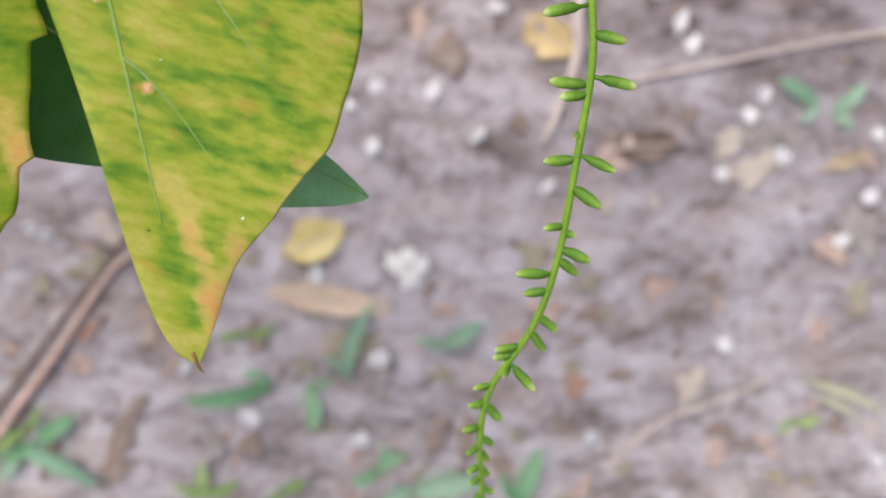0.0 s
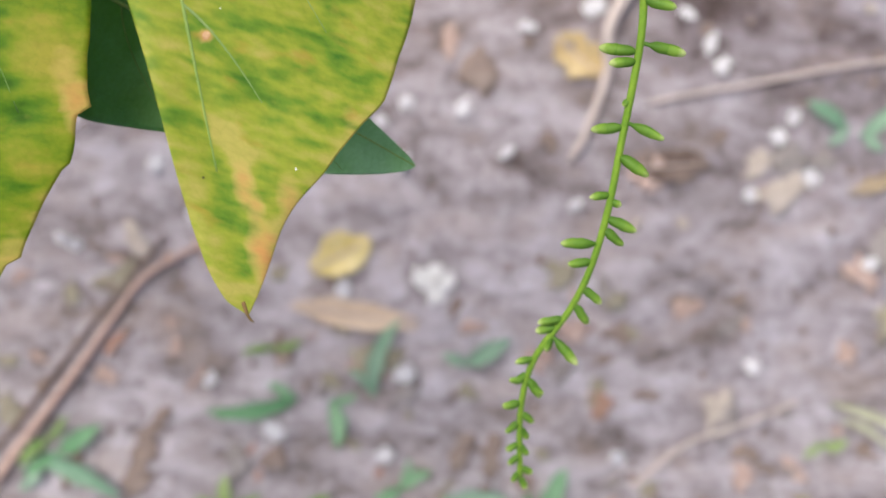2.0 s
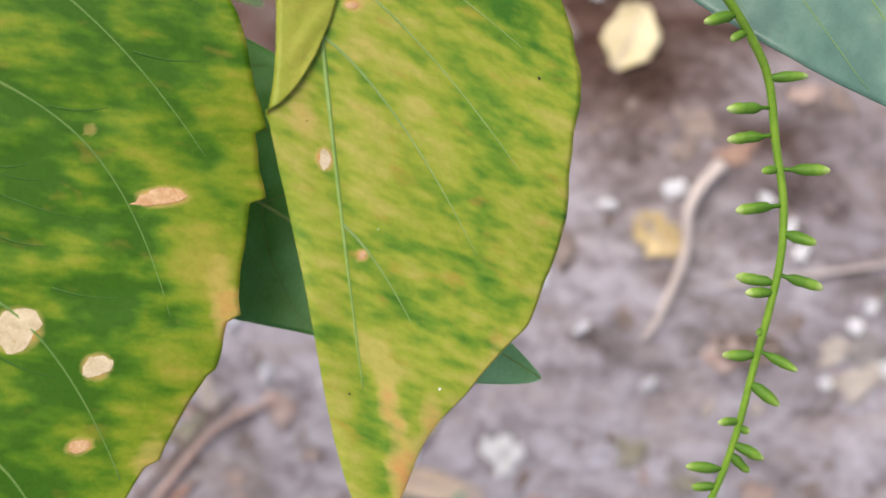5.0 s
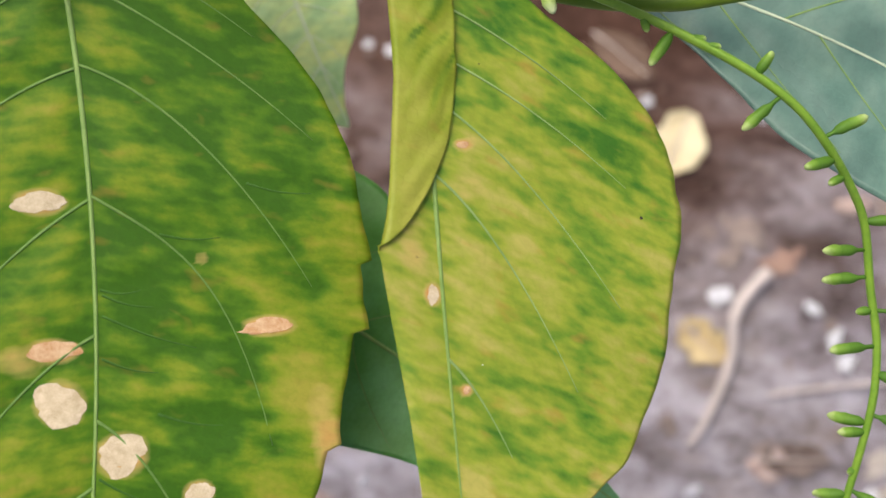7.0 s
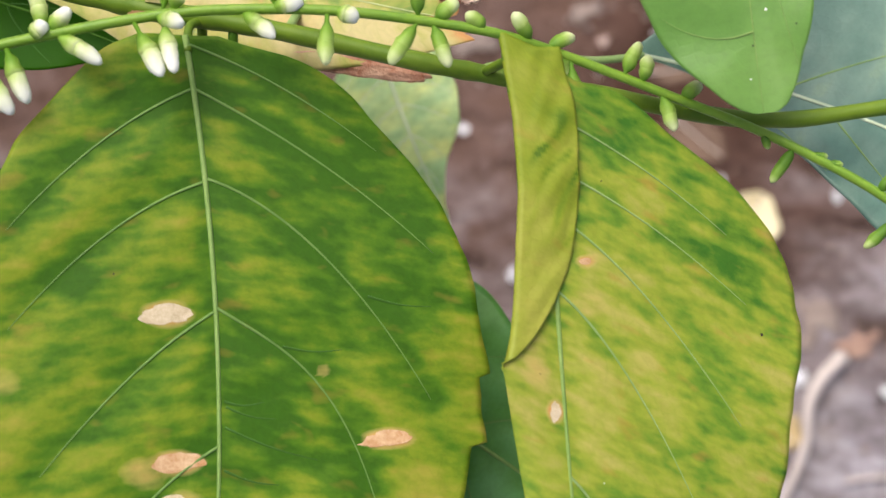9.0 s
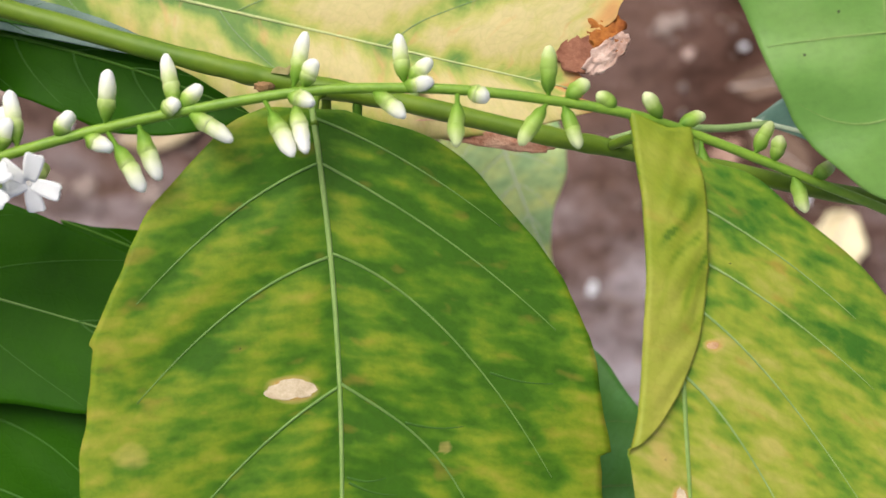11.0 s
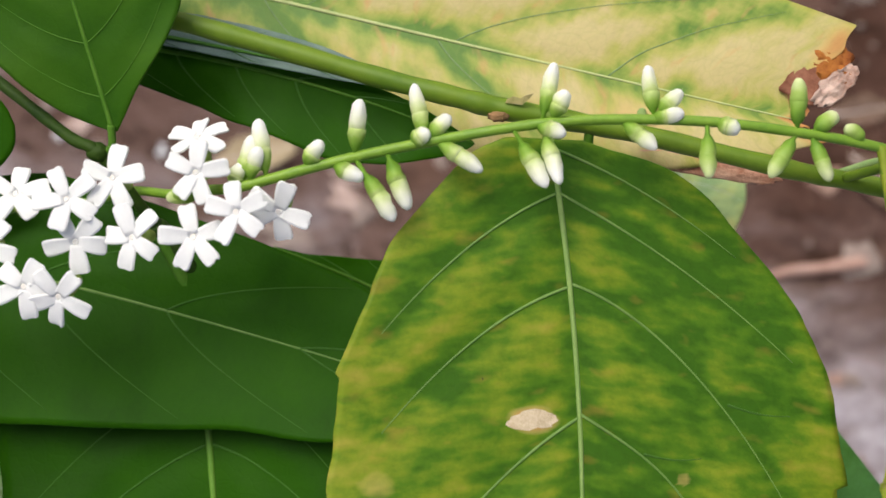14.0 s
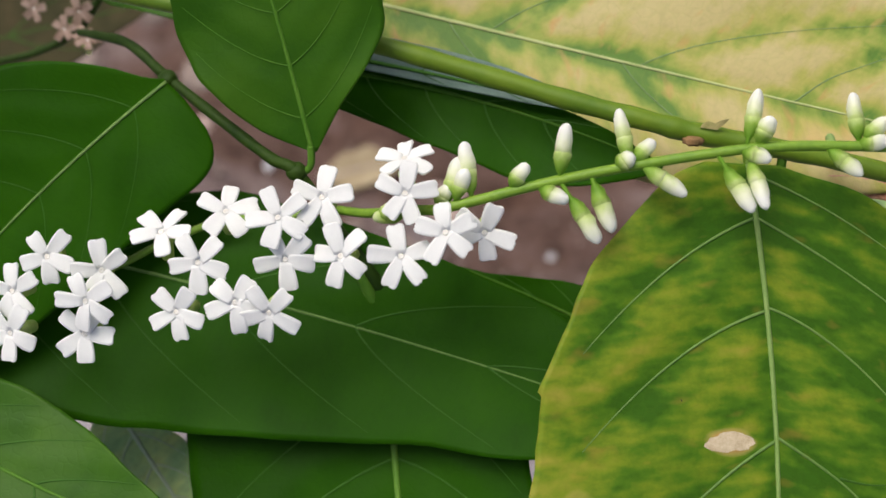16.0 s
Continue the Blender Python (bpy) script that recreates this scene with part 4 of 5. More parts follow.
FADING = field((0.0, 0.25, 0.4, 0.55, 0.7, 0.85, 1.0), (-1.0, -0.5, -0.1, 0.1, 0.6, 1.0), [
    (0.20, 0.25, 0.30, 0.20, 0.20, 0.20), (0.30, 0.45, 0.50, 0.30, 0.25, 0.30), (0.40, 0.60, 0.65, 0.35, 0.38, 0.45), (0.50, 0.75, 0.76, 0.50, 0.52, 0.60),
    (0.52, 0.82, 0.86, 0.70, 0.72, 0.70), (0.50, 0.85, 0.90, 0.85, 0.82, 0.75), (0.60, 0.80, 0.82, 0.90, 0.90, 0.90)])
withering = leaf("pale yellow withering leaf with a torn brown tip", PALE_LEAF,
     Blade((-173.5, 86.3, 249), (-50.2, 70.3, 247.6), (0, -0.12, 0.99), 0.3, [0.0, 4.0, 10.5, 12.0, 12.8, 14.2, 15.2, 14.7, 11.9, 8.2, 2.0], [0.0, 12.5, 20.3, 21.7, 23.2, 23.0, 21.2, 19.8, 16.8, 15.1, 13.5], round_tip=0.0, seed=11, notch=4.5),
     [(0.12, 0.24, -1), (0.28, 0.25, -1), (0.43, 0.26, -1), (0.60, 0.28, -1), (0.77, 0.16, -1), (0.18, 0.2, 1), (0.38, 0.22, 1), (0.58, 0.2, 1)],
     VEIN_CREAM, side_mat=VEIN_SMEAR, side_size=0.5, hug=1.3, stains=[(0.80, 0.35, 5, 9, 0.34), (0.70, 0.5, 4, 8, 0.3), (1.0, -0.30, 6, 4.5, 0.75), (1.0, 0.5, 5, 4, 0.6), (1.0, -0.75, 5, 4.5, 0.55), (0.62, -0.95, 3, 8, 0.42), (0.5, 0.4, 4, 6, 0.3)],
     yellow=lambda s, v: 1.7 * (FADING(s, v) - 0.48), petiole=[(-178, 81, 256), (-184, 74.4, 263)])
leaf("dark green leaf below the branch", DARK_LEAF,
     Blade((-150.0, 69.6, 252.0), (-94.5, 62.0, 250.5), (0, -0.12, 0.99), -2.2, [0.0, 3.5, 5.2, 6.2, 7.2, 7.8, 8.5, 8.6, 7.2, 4.5, 0.0], [0.0, 1.6, 2.4, 2.8, 2.8, 2.7, 2.6, 2.4, 2.1, 1.3, 0.0], seed=12),
     pairs(0.1, 0.7, 5, 0.2), VEIN_DARK, side_mat=VEIN_FAINT, side_size=0.8, petiole=[(-152, 70.6, 256), (-155, 71.9, 262.3)])
# added strip: sky sheen on the dark leaf's upper half, painted bluish grey
leaf("bluish grey strip painting sky sheen on the leaf below the branch", SKY_SHEEN,
     Blade((-149.0, 71.6, 253.4), (-102.5, 67.2, 252.9), (0, -0.1, 0.99), -0.6, [0.0, 0.7, 1.1, 1.25, 1.3, 1.3, 1.25, 1.1, 0.9, 0.5, 0.0], [0.0, 2.4, 3.4, 3.6, 3.6, 3.5, 3.3, 2.9, 2.2, 1.2, 0.0], seed=22, wave=0.1),
     pairs(0.2, 0.7, 3, 0.1), VEIN_FAINT, side_mat=VEIN_FAINT, side_size=0.5, petiole=[(-152, 72, 257), (-156, 72.4, 262.3)])
leaf("pale green leaf far below the branch", SAGE_LEAF,
     Blade((-71.8, 87.8, 202.6), (-54.9, 55.1, 199.3), (0, -0.1, 1), 0.7, [0.0, 5.0, 9.3, 10.5, 11.7, 11.5, 11.0, 10.1, 7.4, 4.4, 0.0], [0.0, 4.4, 8.8, 9.5, 10.2, 9.4, 7.8, 4.5, 2.4, 0.9, 0.0], seed=13),
     pairs(0.1, 0.7, 5, 0.2), VEIN_LIGHT, side_mat=VEIN_LIGHT, side_size=0.8, petiole=[(-74, 84, 222), (-74, 72, 244), (-73.5, 64.8, 253.5)])
leaf("bright green leaf with a rounded tip above the branch", APPLE_LEAF,
     Blade((-23.5, 97.5, 269.8), (-15.5, 57.8, 259.0), (0, -0.25, 0.97), 0.6,
           [(0.0, 3.0), (0.1, 8.5), (0.22, 13.8), (0.32, 16.3), (0.38, 16.4), (0.45, 15.4), (0.52, 14.4), (0.60, 13.3), (0.66, 12.4), (0.71, 11.6), (0.77, 10.7), (0.84, 8.9), (0.88, 7.4), (0.914, 6.0), (0.966, 3.8), (0.99, 2.2), (1.0, 1.0)],
           [(0.0, 1.0), (0.15, 5.5), (0.3, 8.0), (0.5, 8.2), (0.7, 7.1), (0.78, 6.4), (0.856, 5.2), (0.916, 4.3), (0.953, 3.5), (0.98, 2.8), (1.0, 1.6)], seed=14, cup=0.03),
     [(0.775, 0.72, 10.0, 1, -1.5, 2.0), (0.55, 0.56, 13.0, 1, -0.6, 1.8), (0.32, 0.40, 14.0, 1, 0.5, 2.0), (0.14, 0.26, 10.0, 1, 0.9, 2.0), (0.25, 0.88, 4.6, -1, 1.0, 2.0)],
     VEIN_PALE, side_mat=VEIN_PALE, side_size=1.3, vein_size=0.42, specks=8, petiole=[(-22, 107, 269), (8, 114, 264), (44, 98, 256), (58, 83, 252)])
leaf("large bluish green leaf below the branch", BLUE_LEAF,
     Blade((-30.4, 72.3, 238.0), (62.3, 32.6, 237.4), (0.05, 0.1, 0.99), -8.0,
           [(0.0, 0.0), (0.1, 1.5), (0.217, 7.1), (0.26, 8.6), (0.305, 10.6), (0.35, 12.5), (0.39, 14.3), (0.436, 16.1), (0.495, 17.2), (0.58, 17.7), (0.7, 16.4), (0.82, 13.5), (0.93, 7.5), (1.0, 0.0)],
           [(0.0, 0.0), (0.064, 13.0), (0.127, 21.1), (0.19, 24.5), (0.32, 25.6), (0.5, 25.4), (0.6, 25.7), (0.7, 23.1), (0.8, 19.0), (0.9, 9.5), (1.0, 0.0)], seed=15),
     [(0.13, 0.30, 9.5, 1, 0.7, 2.0), (0.26, 0.50, 14.5, 1, 0.8, 2.0), (0.41, 0.68, 16.0, 1, 0.8, 2.0), (0.56, 0.82, 14.0, 1, 0.8, 2.0), (0.2, 0.40, 18.0, -1, 0.8, 2.0), (0.36, 0.58, 20.0, -1, 0.8, 2.0), (0.54, 0.74, 16.0, -1, 0.8, 2.0)],
     VEIN_LIGHT, side_mat=VEIN_PALE, side_size=0.8, vein_size=0.85, petiole=[(-34.5, 70.4, 239), (-42.5, 68.0, 244), (-48.5, 64.2, 249)])


def crumpled(name, parent, centre, along, across, length, width, mat, seed, label, rough=1.0):
    """A crumpled dry scrap: a wrinkled patch with a ragged outline."""
    a, c = Vector(along).normalized(), Vector(across).normalized()
    n = a.cross(c).normalized()
    bm, grid = bmesh.new(), []
    for i in range(19):
        u = i / 9 - 1
        row = []
        for j in range(13):
            v = j / 6 - 1
            edge = 1 + 0.5 * rough * noise.noise(Vector((u * 1.9, v * 1.9, seed)))
            q = Vector((u * 4, v * 4, seed))
            z = rough * (0.55 * noise.noise(q * 0.8) + 0.4 * noise.noise(q * 2.2))
            row.append(bm.verts.new((Vector(centre) + a * (u * length * 0.5 * edge * math.sqrt(1 - 0.5 * v * v)) + c * (v * width * 0.5 * edge * math.sqrt(1 - 0.5 * u * u)) + n * z) * MM))
        grid.append(row)
    for p, q in zip(grid, grid[1:]):
        for j in range(12):
            bm.faces.new((p[j], p[j + 1], q[j + 1], q[j]))
    ob = part(name, bm, mat, parent, label)
    th = ob.modifiers.new("thickness", "SOLIDIFY")
    th.thickness = 0.0002
    return ob


CRISP_PEACH = plain_material("peach_dry_leaf", rgb(0.40, 0.16, 0.09), rgb(0.72, 0.46, 0.33), 260, 0.75, 0.25, bump=0.0006, thin=0.1)
CRISP_RED = plain_material("reddish_dry_leaf", rgb(0.16, 0.055, 0.03), rgb(0.34, 0.15, 0.09), 260, 0.75, 0.25, bump=0.0006, thin=0.1)
crumpled("torn_tip", withering, (-51.0, 78.8, 249.0), (0.5, -0.8, 0.05), (0.8, 0.5, 0), 7.5, 4.6, CRISP_ORANGE, 3, "crumpled orange brown dry leaf tip")
crumpled("torn_flap", withering, (-53.0, 75.6, 248.8), (1, 0.45, 0), (-0.45, 1, 0), 8.0, 5.6, CRISP_RED, 6, "curled reddish brown dry leaf flap", 0.45)
crumpled("torn_shred", withering, (-50.3, 75.2, 249.7), (0.62, 0.75, 0.05), (0.8, -0.55, 0), 7.6, 2.9, CRISP, 8, "curled pinkish white shred of dry leaf")
crumpled("dry_edge", withering, (-65, 63.4, 247.2), (1, -0.06, 0), (0, 1, 0.3), 19, 2.6, CRISP_PEACH, 5, "curled reddish brown dry leaf edge", 0.35)
leaf("narrow green leaf behind the upright leaf", FRESH_LEAF,
     Blade((-187.7, 84.5, 249.0), (-150.2, 74.6, 248.0), (0, -0.1, 1), 0.4, [0.0, 1.9, 3.7, 4.3, 3.7, 3.2, 2.6, 2.0, 1.3, 0.7, 0.0], [0.0, 1.1, 2.3, 2.9, 3.4, 3.8, 4.1, 3.1, 2.1, 1.0, 0.0], seed=16),
     pairs(0.15, 0.7, 4, 0.2), VEIN_DARK, side_mat=VEIN_FAINT, side_size=0.8, petiole=[(-214, 82, 252), (-238, 77, 253), (-250, 75, 254)])
# added dark sheet, coloured as the deep shade behind the raceme
leaf("dark leaf shape added as deep shade behind the withered raceme", DEEP_SHADE,
     Blade((-292, 62, 200), (-196, 100, 196), (0, 0, 1), 0.0, [0.0, 8, 14, 17.5, 18.5, 18, 16, 13, 9.5, 5, 0.0], [0.0, 8, 14, 17.5, 18.5, 18, 16, 13, 9.5, 5, 0.0], seed=17),
     pairs(0.15, 0.7, 4, 0.2), VEIN_FAINT, side_mat=VEIN_FAINT, petiole=[(-284, 64, 194), (-259, 71, 180)])

# ---- raceme ----
RACHIS_RUN = spline([(-170.1, 32.7, 263.0), (-152.3, 38.9, 265.0), (-133.8, 43.6, 266.5), (-119.8, 48.1, 267.0), (-107.7, 53.0, 267.0), (-97.0, 56.9, 266.5), (-84.1, 60.8, 266.0),
                     (-74.0, 62.7, 265.0), (-65.0, 63.7, 264.0), (-55.3, 64.2, 262.0), (-46.6, 64.2, 260.0), (-38.2, 63.7, 256.0), (-24.8, 60.8, 253.0), (-14.1, 58.2, 251.0), (-2.6, 53.7, 250.0),
                     (4.6, 49.7, 249.0), (9.4, 45.7, 247.0), (13.9, 41.4, 243.0), (16.7, 37.3, 240.0), (18.6, 30.1, 237.0), (20.3, 23.5, 235.0), (20.8, 16.7, 233.0), (20.2, 9.8, 230.5),
                     (19.3, 2.7, 227.5), (18.0, -7.0, 224.0), (16.2, -14.8, 220.5), (13.9, -20.5, 217.0), (9.3, -28.0, 213.0), (7.9, -36.0, 208.0), (8.4, -46.7, 202.0)], 12)
ARC = [0.0]
for p, q in zip(RACHIS_RUN, RACHIS_RUN[1:]):
    ARC.append(ARC[-1] + (q - p).length)
raceme = tagged(new("flower_raceme"), "long drooping raceme of white flowers and green buds", "flower raceme")
# the flowering end winds behind its flowers
STALK_RUN = spline([(-181.1, 35.2, 252), (-173.9, 36.9, 252), (-166.1, 37.5, 252), (-159.1, 42.2, 252), (-150.9, 46.6, 252), (-143.6, 47.6, 252), (-138.2, 49.8, 252), (-130.8, 49.2, 256), (-123.7, 49.3, 261)], 12)[:-1] + RACHIS_RUN[36:]
part("stalk", tube([p * MM for p in STALK_RUN], [MM * (0.68 - 0.20 * k / len(STALK_RUN)) * min(1.0, 0.62 + 0.38 * k / 96) for k in range(len(STALK_RUN))], 10), RACHIS, raceme)


def on_stalk(s):
    """Place and direction at s millimetres along the stalk."""
    i = min(max(k for k, a in enumerate(ARC) if a <= s), len(ARC) - 2)
    t = (s - ARC[i]) / (ARC[i + 1] - ARC[i])
    return RACHIS_RUN[i].lerp(RACHIS_RUN[i + 1], t), (RACHIS_RUN[i + 1] - RACHIS_RUN[i]).normalized()


rng = random.Random(4)


def bud(s, angle, length, kind):
    """A bud on the stalk: s along it, angle in degrees from its growing direction, length to the bud's tip."""
    p, t = on_stalk(s)
    up = Vector((-0.1, -0.15, 1)).normalized()
    side = up.cross(t).normalized()
    a = radians(angle)
    d = (t * math.cos(a) + side * math.sin(a) + up * rng.uniform(-0.05, 0.3)).normalized()
    m = Matrix.Translation(p * MM) @ d.to_track_quat("Z", "X").to_matrix().to_4x4() @ Matrix.Scale(MM, 4)
    k = rng.uniform(0.93, 1.07)
    if kind == "white":
        w, stalk = 0.98 * k, max(length - 6.0, min(0.9, length * 0.2))
    elif kind == "mid":
        w, stalk = 0.89 * k, max(length - 5.2, min(0.9, length * 0.2))
    else:
        w, stalk = max(0.70 * k * min(1, 0.5 + length / 9), 0.46), max(length - 4.6, 0.15)
    body = length - stalk
    skin = SKIN_WHITE if kind == "white" else SKIN_MID if kind == "mid" else SKIN_GREEN
    cup, bow = (0.40 if kind == "white" else 0.5), rng.uniform(-0.05, 0.07) * length
    shape = [(0.0, 0.42), (0.06, 0.60), (0.15, 0.82), (0.28, 0.96), (0.40, 1.0), (0.55, 0.98), (0.68, 0.95), (0.80, 0.84), (0.90, 0.66), (0.96, 0.46), (1.0, 0.20)]

    def body_part(name, profile, parent):
        bm = lathe(profile, 10, lobes=0.08)
        for q in bm.verts:
            swell = 1 + 0.26 * noise.noise(Vector((q.co.x * 1.1, q.co.y * 1.1, q.co.z * 0.9 + s)))
            q.co.x, q.co.y = q.co.x * swell + bow * (q.co.z / length) ** 2, q.co.y * swell
            q.co = m @ q.co
        ob = part(name, bm, skin, parent)
        at = ob.data.attributes.new("ripe", "FLOAT", "POINT")
        for k2 in range(len(profile) * 10):
            at.data[k2].value = max(0.0, (profile[k2 // 10][1] - stalk) / body)
        return ob

    rim, lip, neck = (profile(shape, cup), 1.05, 0.95) if kind == "white" else (profile(shape, cup), 0.96, 1.0)
    low = [(0.30, 0.0), (0.27, stalk * 0.85)] + [(f * w, stalk + u * body) for u, f in shape if u < cup] + [(lip * rim * w, stalk + cup * body), (0.92 * rim * w, stalk + (cup + 0.025) * body)]
    high = [(0.70 * w, stalk + (cup - 0.08) * body), (rim * w * neck, stalk + cup * body)] + [(f * w, stalk + u * body) for u, f in shape if u > cup + 0.005]
    body_part("petal_tip", high, body_part("bud", low, raceme))


for row in [(76.3, 91, 7.0), (76.3, 38, 4.2), (74.3, 20, 3.0), (77.3, -43, 6.6), (89.8, 72, 7.3), (90.8, 54, 4.1), (88.7, -25, 4.1), (86.4, -69, 8.4), (89.8, -79, 7.9), (101.9, 8, 4.2), (98.7, -41, 5.5),
            (109.4, -16, 3.2), (67.9, 67, 6.7), (61.7, 38, 4.1), (64.9, -39, 4.5), (67.9, -70, 8.8), (71.6, -81, 7.4), (52.8, 46, 3.4), (55.1, 54, 4.7), (54.0, 61, 6.4), (57.4, 84, 7.2), (45.8, 30, 3.1), (102.7, 98, 6.3), (102.7, 46, 4.5)]:
    bud(*row, "white")
for row in [(49.8, 172, 4.6), (108.7, -85, 7.0), (119.3, 95, 6.2), (120.9, 45, 3.9), (119.3, -114, 6.4), (120.9, -61, 5.9), (127.6, 152, 3.4), (133.4, 140, 4.6), (135.0, 38, 4.2),
            (145.3, 84, 4.7), (147.8, 96, 3.6), (136.6, -47, 3.5), (138.4, -63, 6.8), (150.2, -50, 5.1), (152.5, 52, 3.4)]:
    bud(*row, "mid")
for row in [(167.8, -97, 5.2), (170.0, 25, 2.0), (172.2, 25, 1.8), (179.2, 90, 3.4), (163.7, -48, 2.1), (183.1, -100, 6.4), (190.4, 76, 6.1), (194.0, -114, 5.0), (196.6, -97, 2.5), (203.6, 73, 4.8),
            (207.4, -95, 6.1), (210.9, -91, 6.0), (215.3, -94, 2.3), (215.3, 77, 6.1), (219.9, -87, 6.2), (223.5, 74, 4.3), (230.1, -89, 5.1), (231.3, -78, 3.7), (228.9, 82, 5.9), (236.3, -35, 1.3),
            (240.1, -75, 4.4), (239.4, 75, 5.5), (244.0, 64, 4.7)]:
    bud(*row, "green")
for row in [(249.4, -73, 3.0), (250.3, 78, 1.6), (252.8, 80, 4.4), (254.3, 61, 3.6), (256.6, -76, 5.2), (259.4, -66, 3.4), (263.7, 71, 3.5), (266.5, 60, 3.7), (269.3, -44, 3.7), (270.9, -39, 3.2),
            (272.5, 20, 2.7), (272.5, 77, 5.6), (277.0, -50, 2.9), (279.8, -34, 2.9), (280.6, 44, 3.8), (281.0, -72, 2.5), (281.3, 64, 3.2), (285.3, -66, 2.9), (287.1, 51, 2.6), (288.9, -43, 2.8),
            (289.9, 31, 2.5), (293.0, -60, 2.3), (293.0, 30, 2.3), (295.1, -46, 2.3), (297.3, 57, 2.2), (298.2, -30, 2.3), (299.0, 20, 2.5)]:
    bud(*row, "green")


def flower_mesh(seed, full=1.0):
    """Corolla of five blunt petals with a short tube, about 9 mm across; faces +z."""
    r = random.Random(seed)
    bm = bmesh.new()
    for k in range(5):
        turn = Matrix.Rotation(2 * math.pi * k / 5 + r.uniform(-0.16, 0.16), 4, "Z") @ Matrix.Rotation(r.uniform(-0.25, 0.25), 4, "X")
        ln, wd, droop = r.uniform(3.4, 4.05) / full ** 0.6, r.uniform(0.97, 1.12) * full, r.uniform(-0.35, 0.6)
        notch, grid = r.uniform(-0.4, 1.0), []
        for i, u in enumerate((0.0, 0.14, 0.3, 0.46, 0.62, 0.76, 0.88, 0.96, 1.0)):
            w = wd * (0.60 + 0.40 * math.sin(min(u / 0.75, 1) * math.pi / 2)) * (1 if u < 0.9 else 0.90 if u < 1 else 0.62)
            row = []
            for j in range(7):
                v = j / 3 - 1
                z = 0.26 * math.sin(u * 2.4) - droop * u * u + 0.06 * v * v * w - 0.05 * (1 - abs(v)) * u + r.uniform(-0.03, 0.03)
                row.append(bm.verts.new(turn @ Vector((0.3 + u * (ln - 0.3) - (0.22 * (1 - abs(v)) * notch if i == 8 else 0) + (0.10 * noise.noise(Vector((j * 0.9, k * 3.1, seed))) if i == 8 else 0), v * w, z)) * MM))
            grid.append(row)
        for a, b in zip(grid, grid[1:]):
            for j in range(6):
                bm.faces.new((a[j], b[j], b[j + 1], a[j + 1]))
    bm.normal_update()
    return bm


def flower(m, seed, parent, stalk=True, name="flower", mat=None, full=1.0):
    ob = part(name, flower_mesh(seed, full), mat or PETAL, parent)
    ob.matrix_local = m
    thick = ob.modifiers.new("thickness", "SOLIDIFY")
    thick.thickness, thick.offset = 0.00025, -1.0
    part("throat", lathe([(0.30 * MM, -0.6 * MM), (0.34 * MM, 0.04 * MM), (0.22 * MM, 0.10 * MM), (0.08 * MM, -0.05 * MM)], 10), THROAT, ob, "pale brownish flower throat")
    if stalk:
        part("calyx", lathe([(0.25 * MM, -5.2 * MM), (0.8 * MM, -4.6 * MM), (1.0 * MM, -3.0 * MM), (1.1 * MM, -2.2 * MM), (0.75 * MM, -2.1 * MM), (0.8 * MM, -0.2 * MM)], 10), BUD_LIME, ob, "lime green calyx tube")
    return ob


fr = random.Random(9)
WITHERED = plain_material("withered_petal", rgb(0.22, 0.14, 0.10), rgb(0.52, 0.38, 0.33), 500, 0.8, 0.2, thin=0.1)
withered = tagged(new("withered_raceme"), "withered brownish pink raceme behind the leaves", "flower raceme")
part("stalk", tube([p * MM for p in spline([(-257, 71, 200), (-215, 60, 236), (-201.6, 68.3, 238), (-193.7, 71.6, 238), (-187, 75.5, 239), (-183.4, 80.7, 241), (-178, 92, 244)], 6)], [MM * 0.6] * 37, 8), STEM_DARK, withered)
# each flower's turn about its axis in degrees, and those that tip away or over
PHASES = [33, 63, 35, 43, 70, 66, 0, 56, 65, 65, 52, 28, 50, 22, 60, 45, 38, 17, 30, 31, 65]
TILTS = {16: 1.0, 11: 0.55, 6: 0.6, 12: 0.3, 10: -0.35, 13: 0.2, 20: -0.3}
for k, place in enumerate([(-171.0, 30.8, 266.0), (-167.0, 35.6, 267.0), (-159.0, 34.8, 268.0), (-159.1, 30.5, 270.0), (-159.7, 27.0, 267.0), (-170.4, 25.7, 265.0), (-152.6, 40.6, 268.0),
                           (-146.7, 37.3, 269.0), (-148.8, 31.3, 267.0), (-141.4, 33.4, 268.0), (-137.0, 32.8, 268.0), (-145.0, 44.2, 268.0), (-137.7, 43.9, 270.0), (-133.2, 47.3, 269.0),
                           (-136.4, 39.4, 268.0), (-129.8, 40.8, 268.0), (-124.5, 53.7, 268.0), (-123.1, 48.9, 270.0), (-122.6, 41.8, 268.0), (-117.5, 44.9, 270.0), (-113.5, 46.2, 267.0)]):
    p = Vector(place)
    near = min(RACHIS_RUN, key=lambda q: (q - p).length)
    out = (p - near)
    face = (Vector((0.05, -0.22, 1)) + out.normalized() * 0.12 + Vector((fr.uniform(-0.22, 0.22), TILTS.get(k, 0) + fr.uniform(-0.18, 0.18), 0))).normalized()
    east = (Vector((1, 0, 0)) - face * face.x).normalized()
    turn = Matrix((east, face.cross(east), face)).transposed().to_4x4()
    flower(Matrix.Translation(p * MM) @ turn @ Matrix.Rotation(radians(PHASES[k] + fr.uniform(-2, 2)), 4, "Z"), k, raceme)


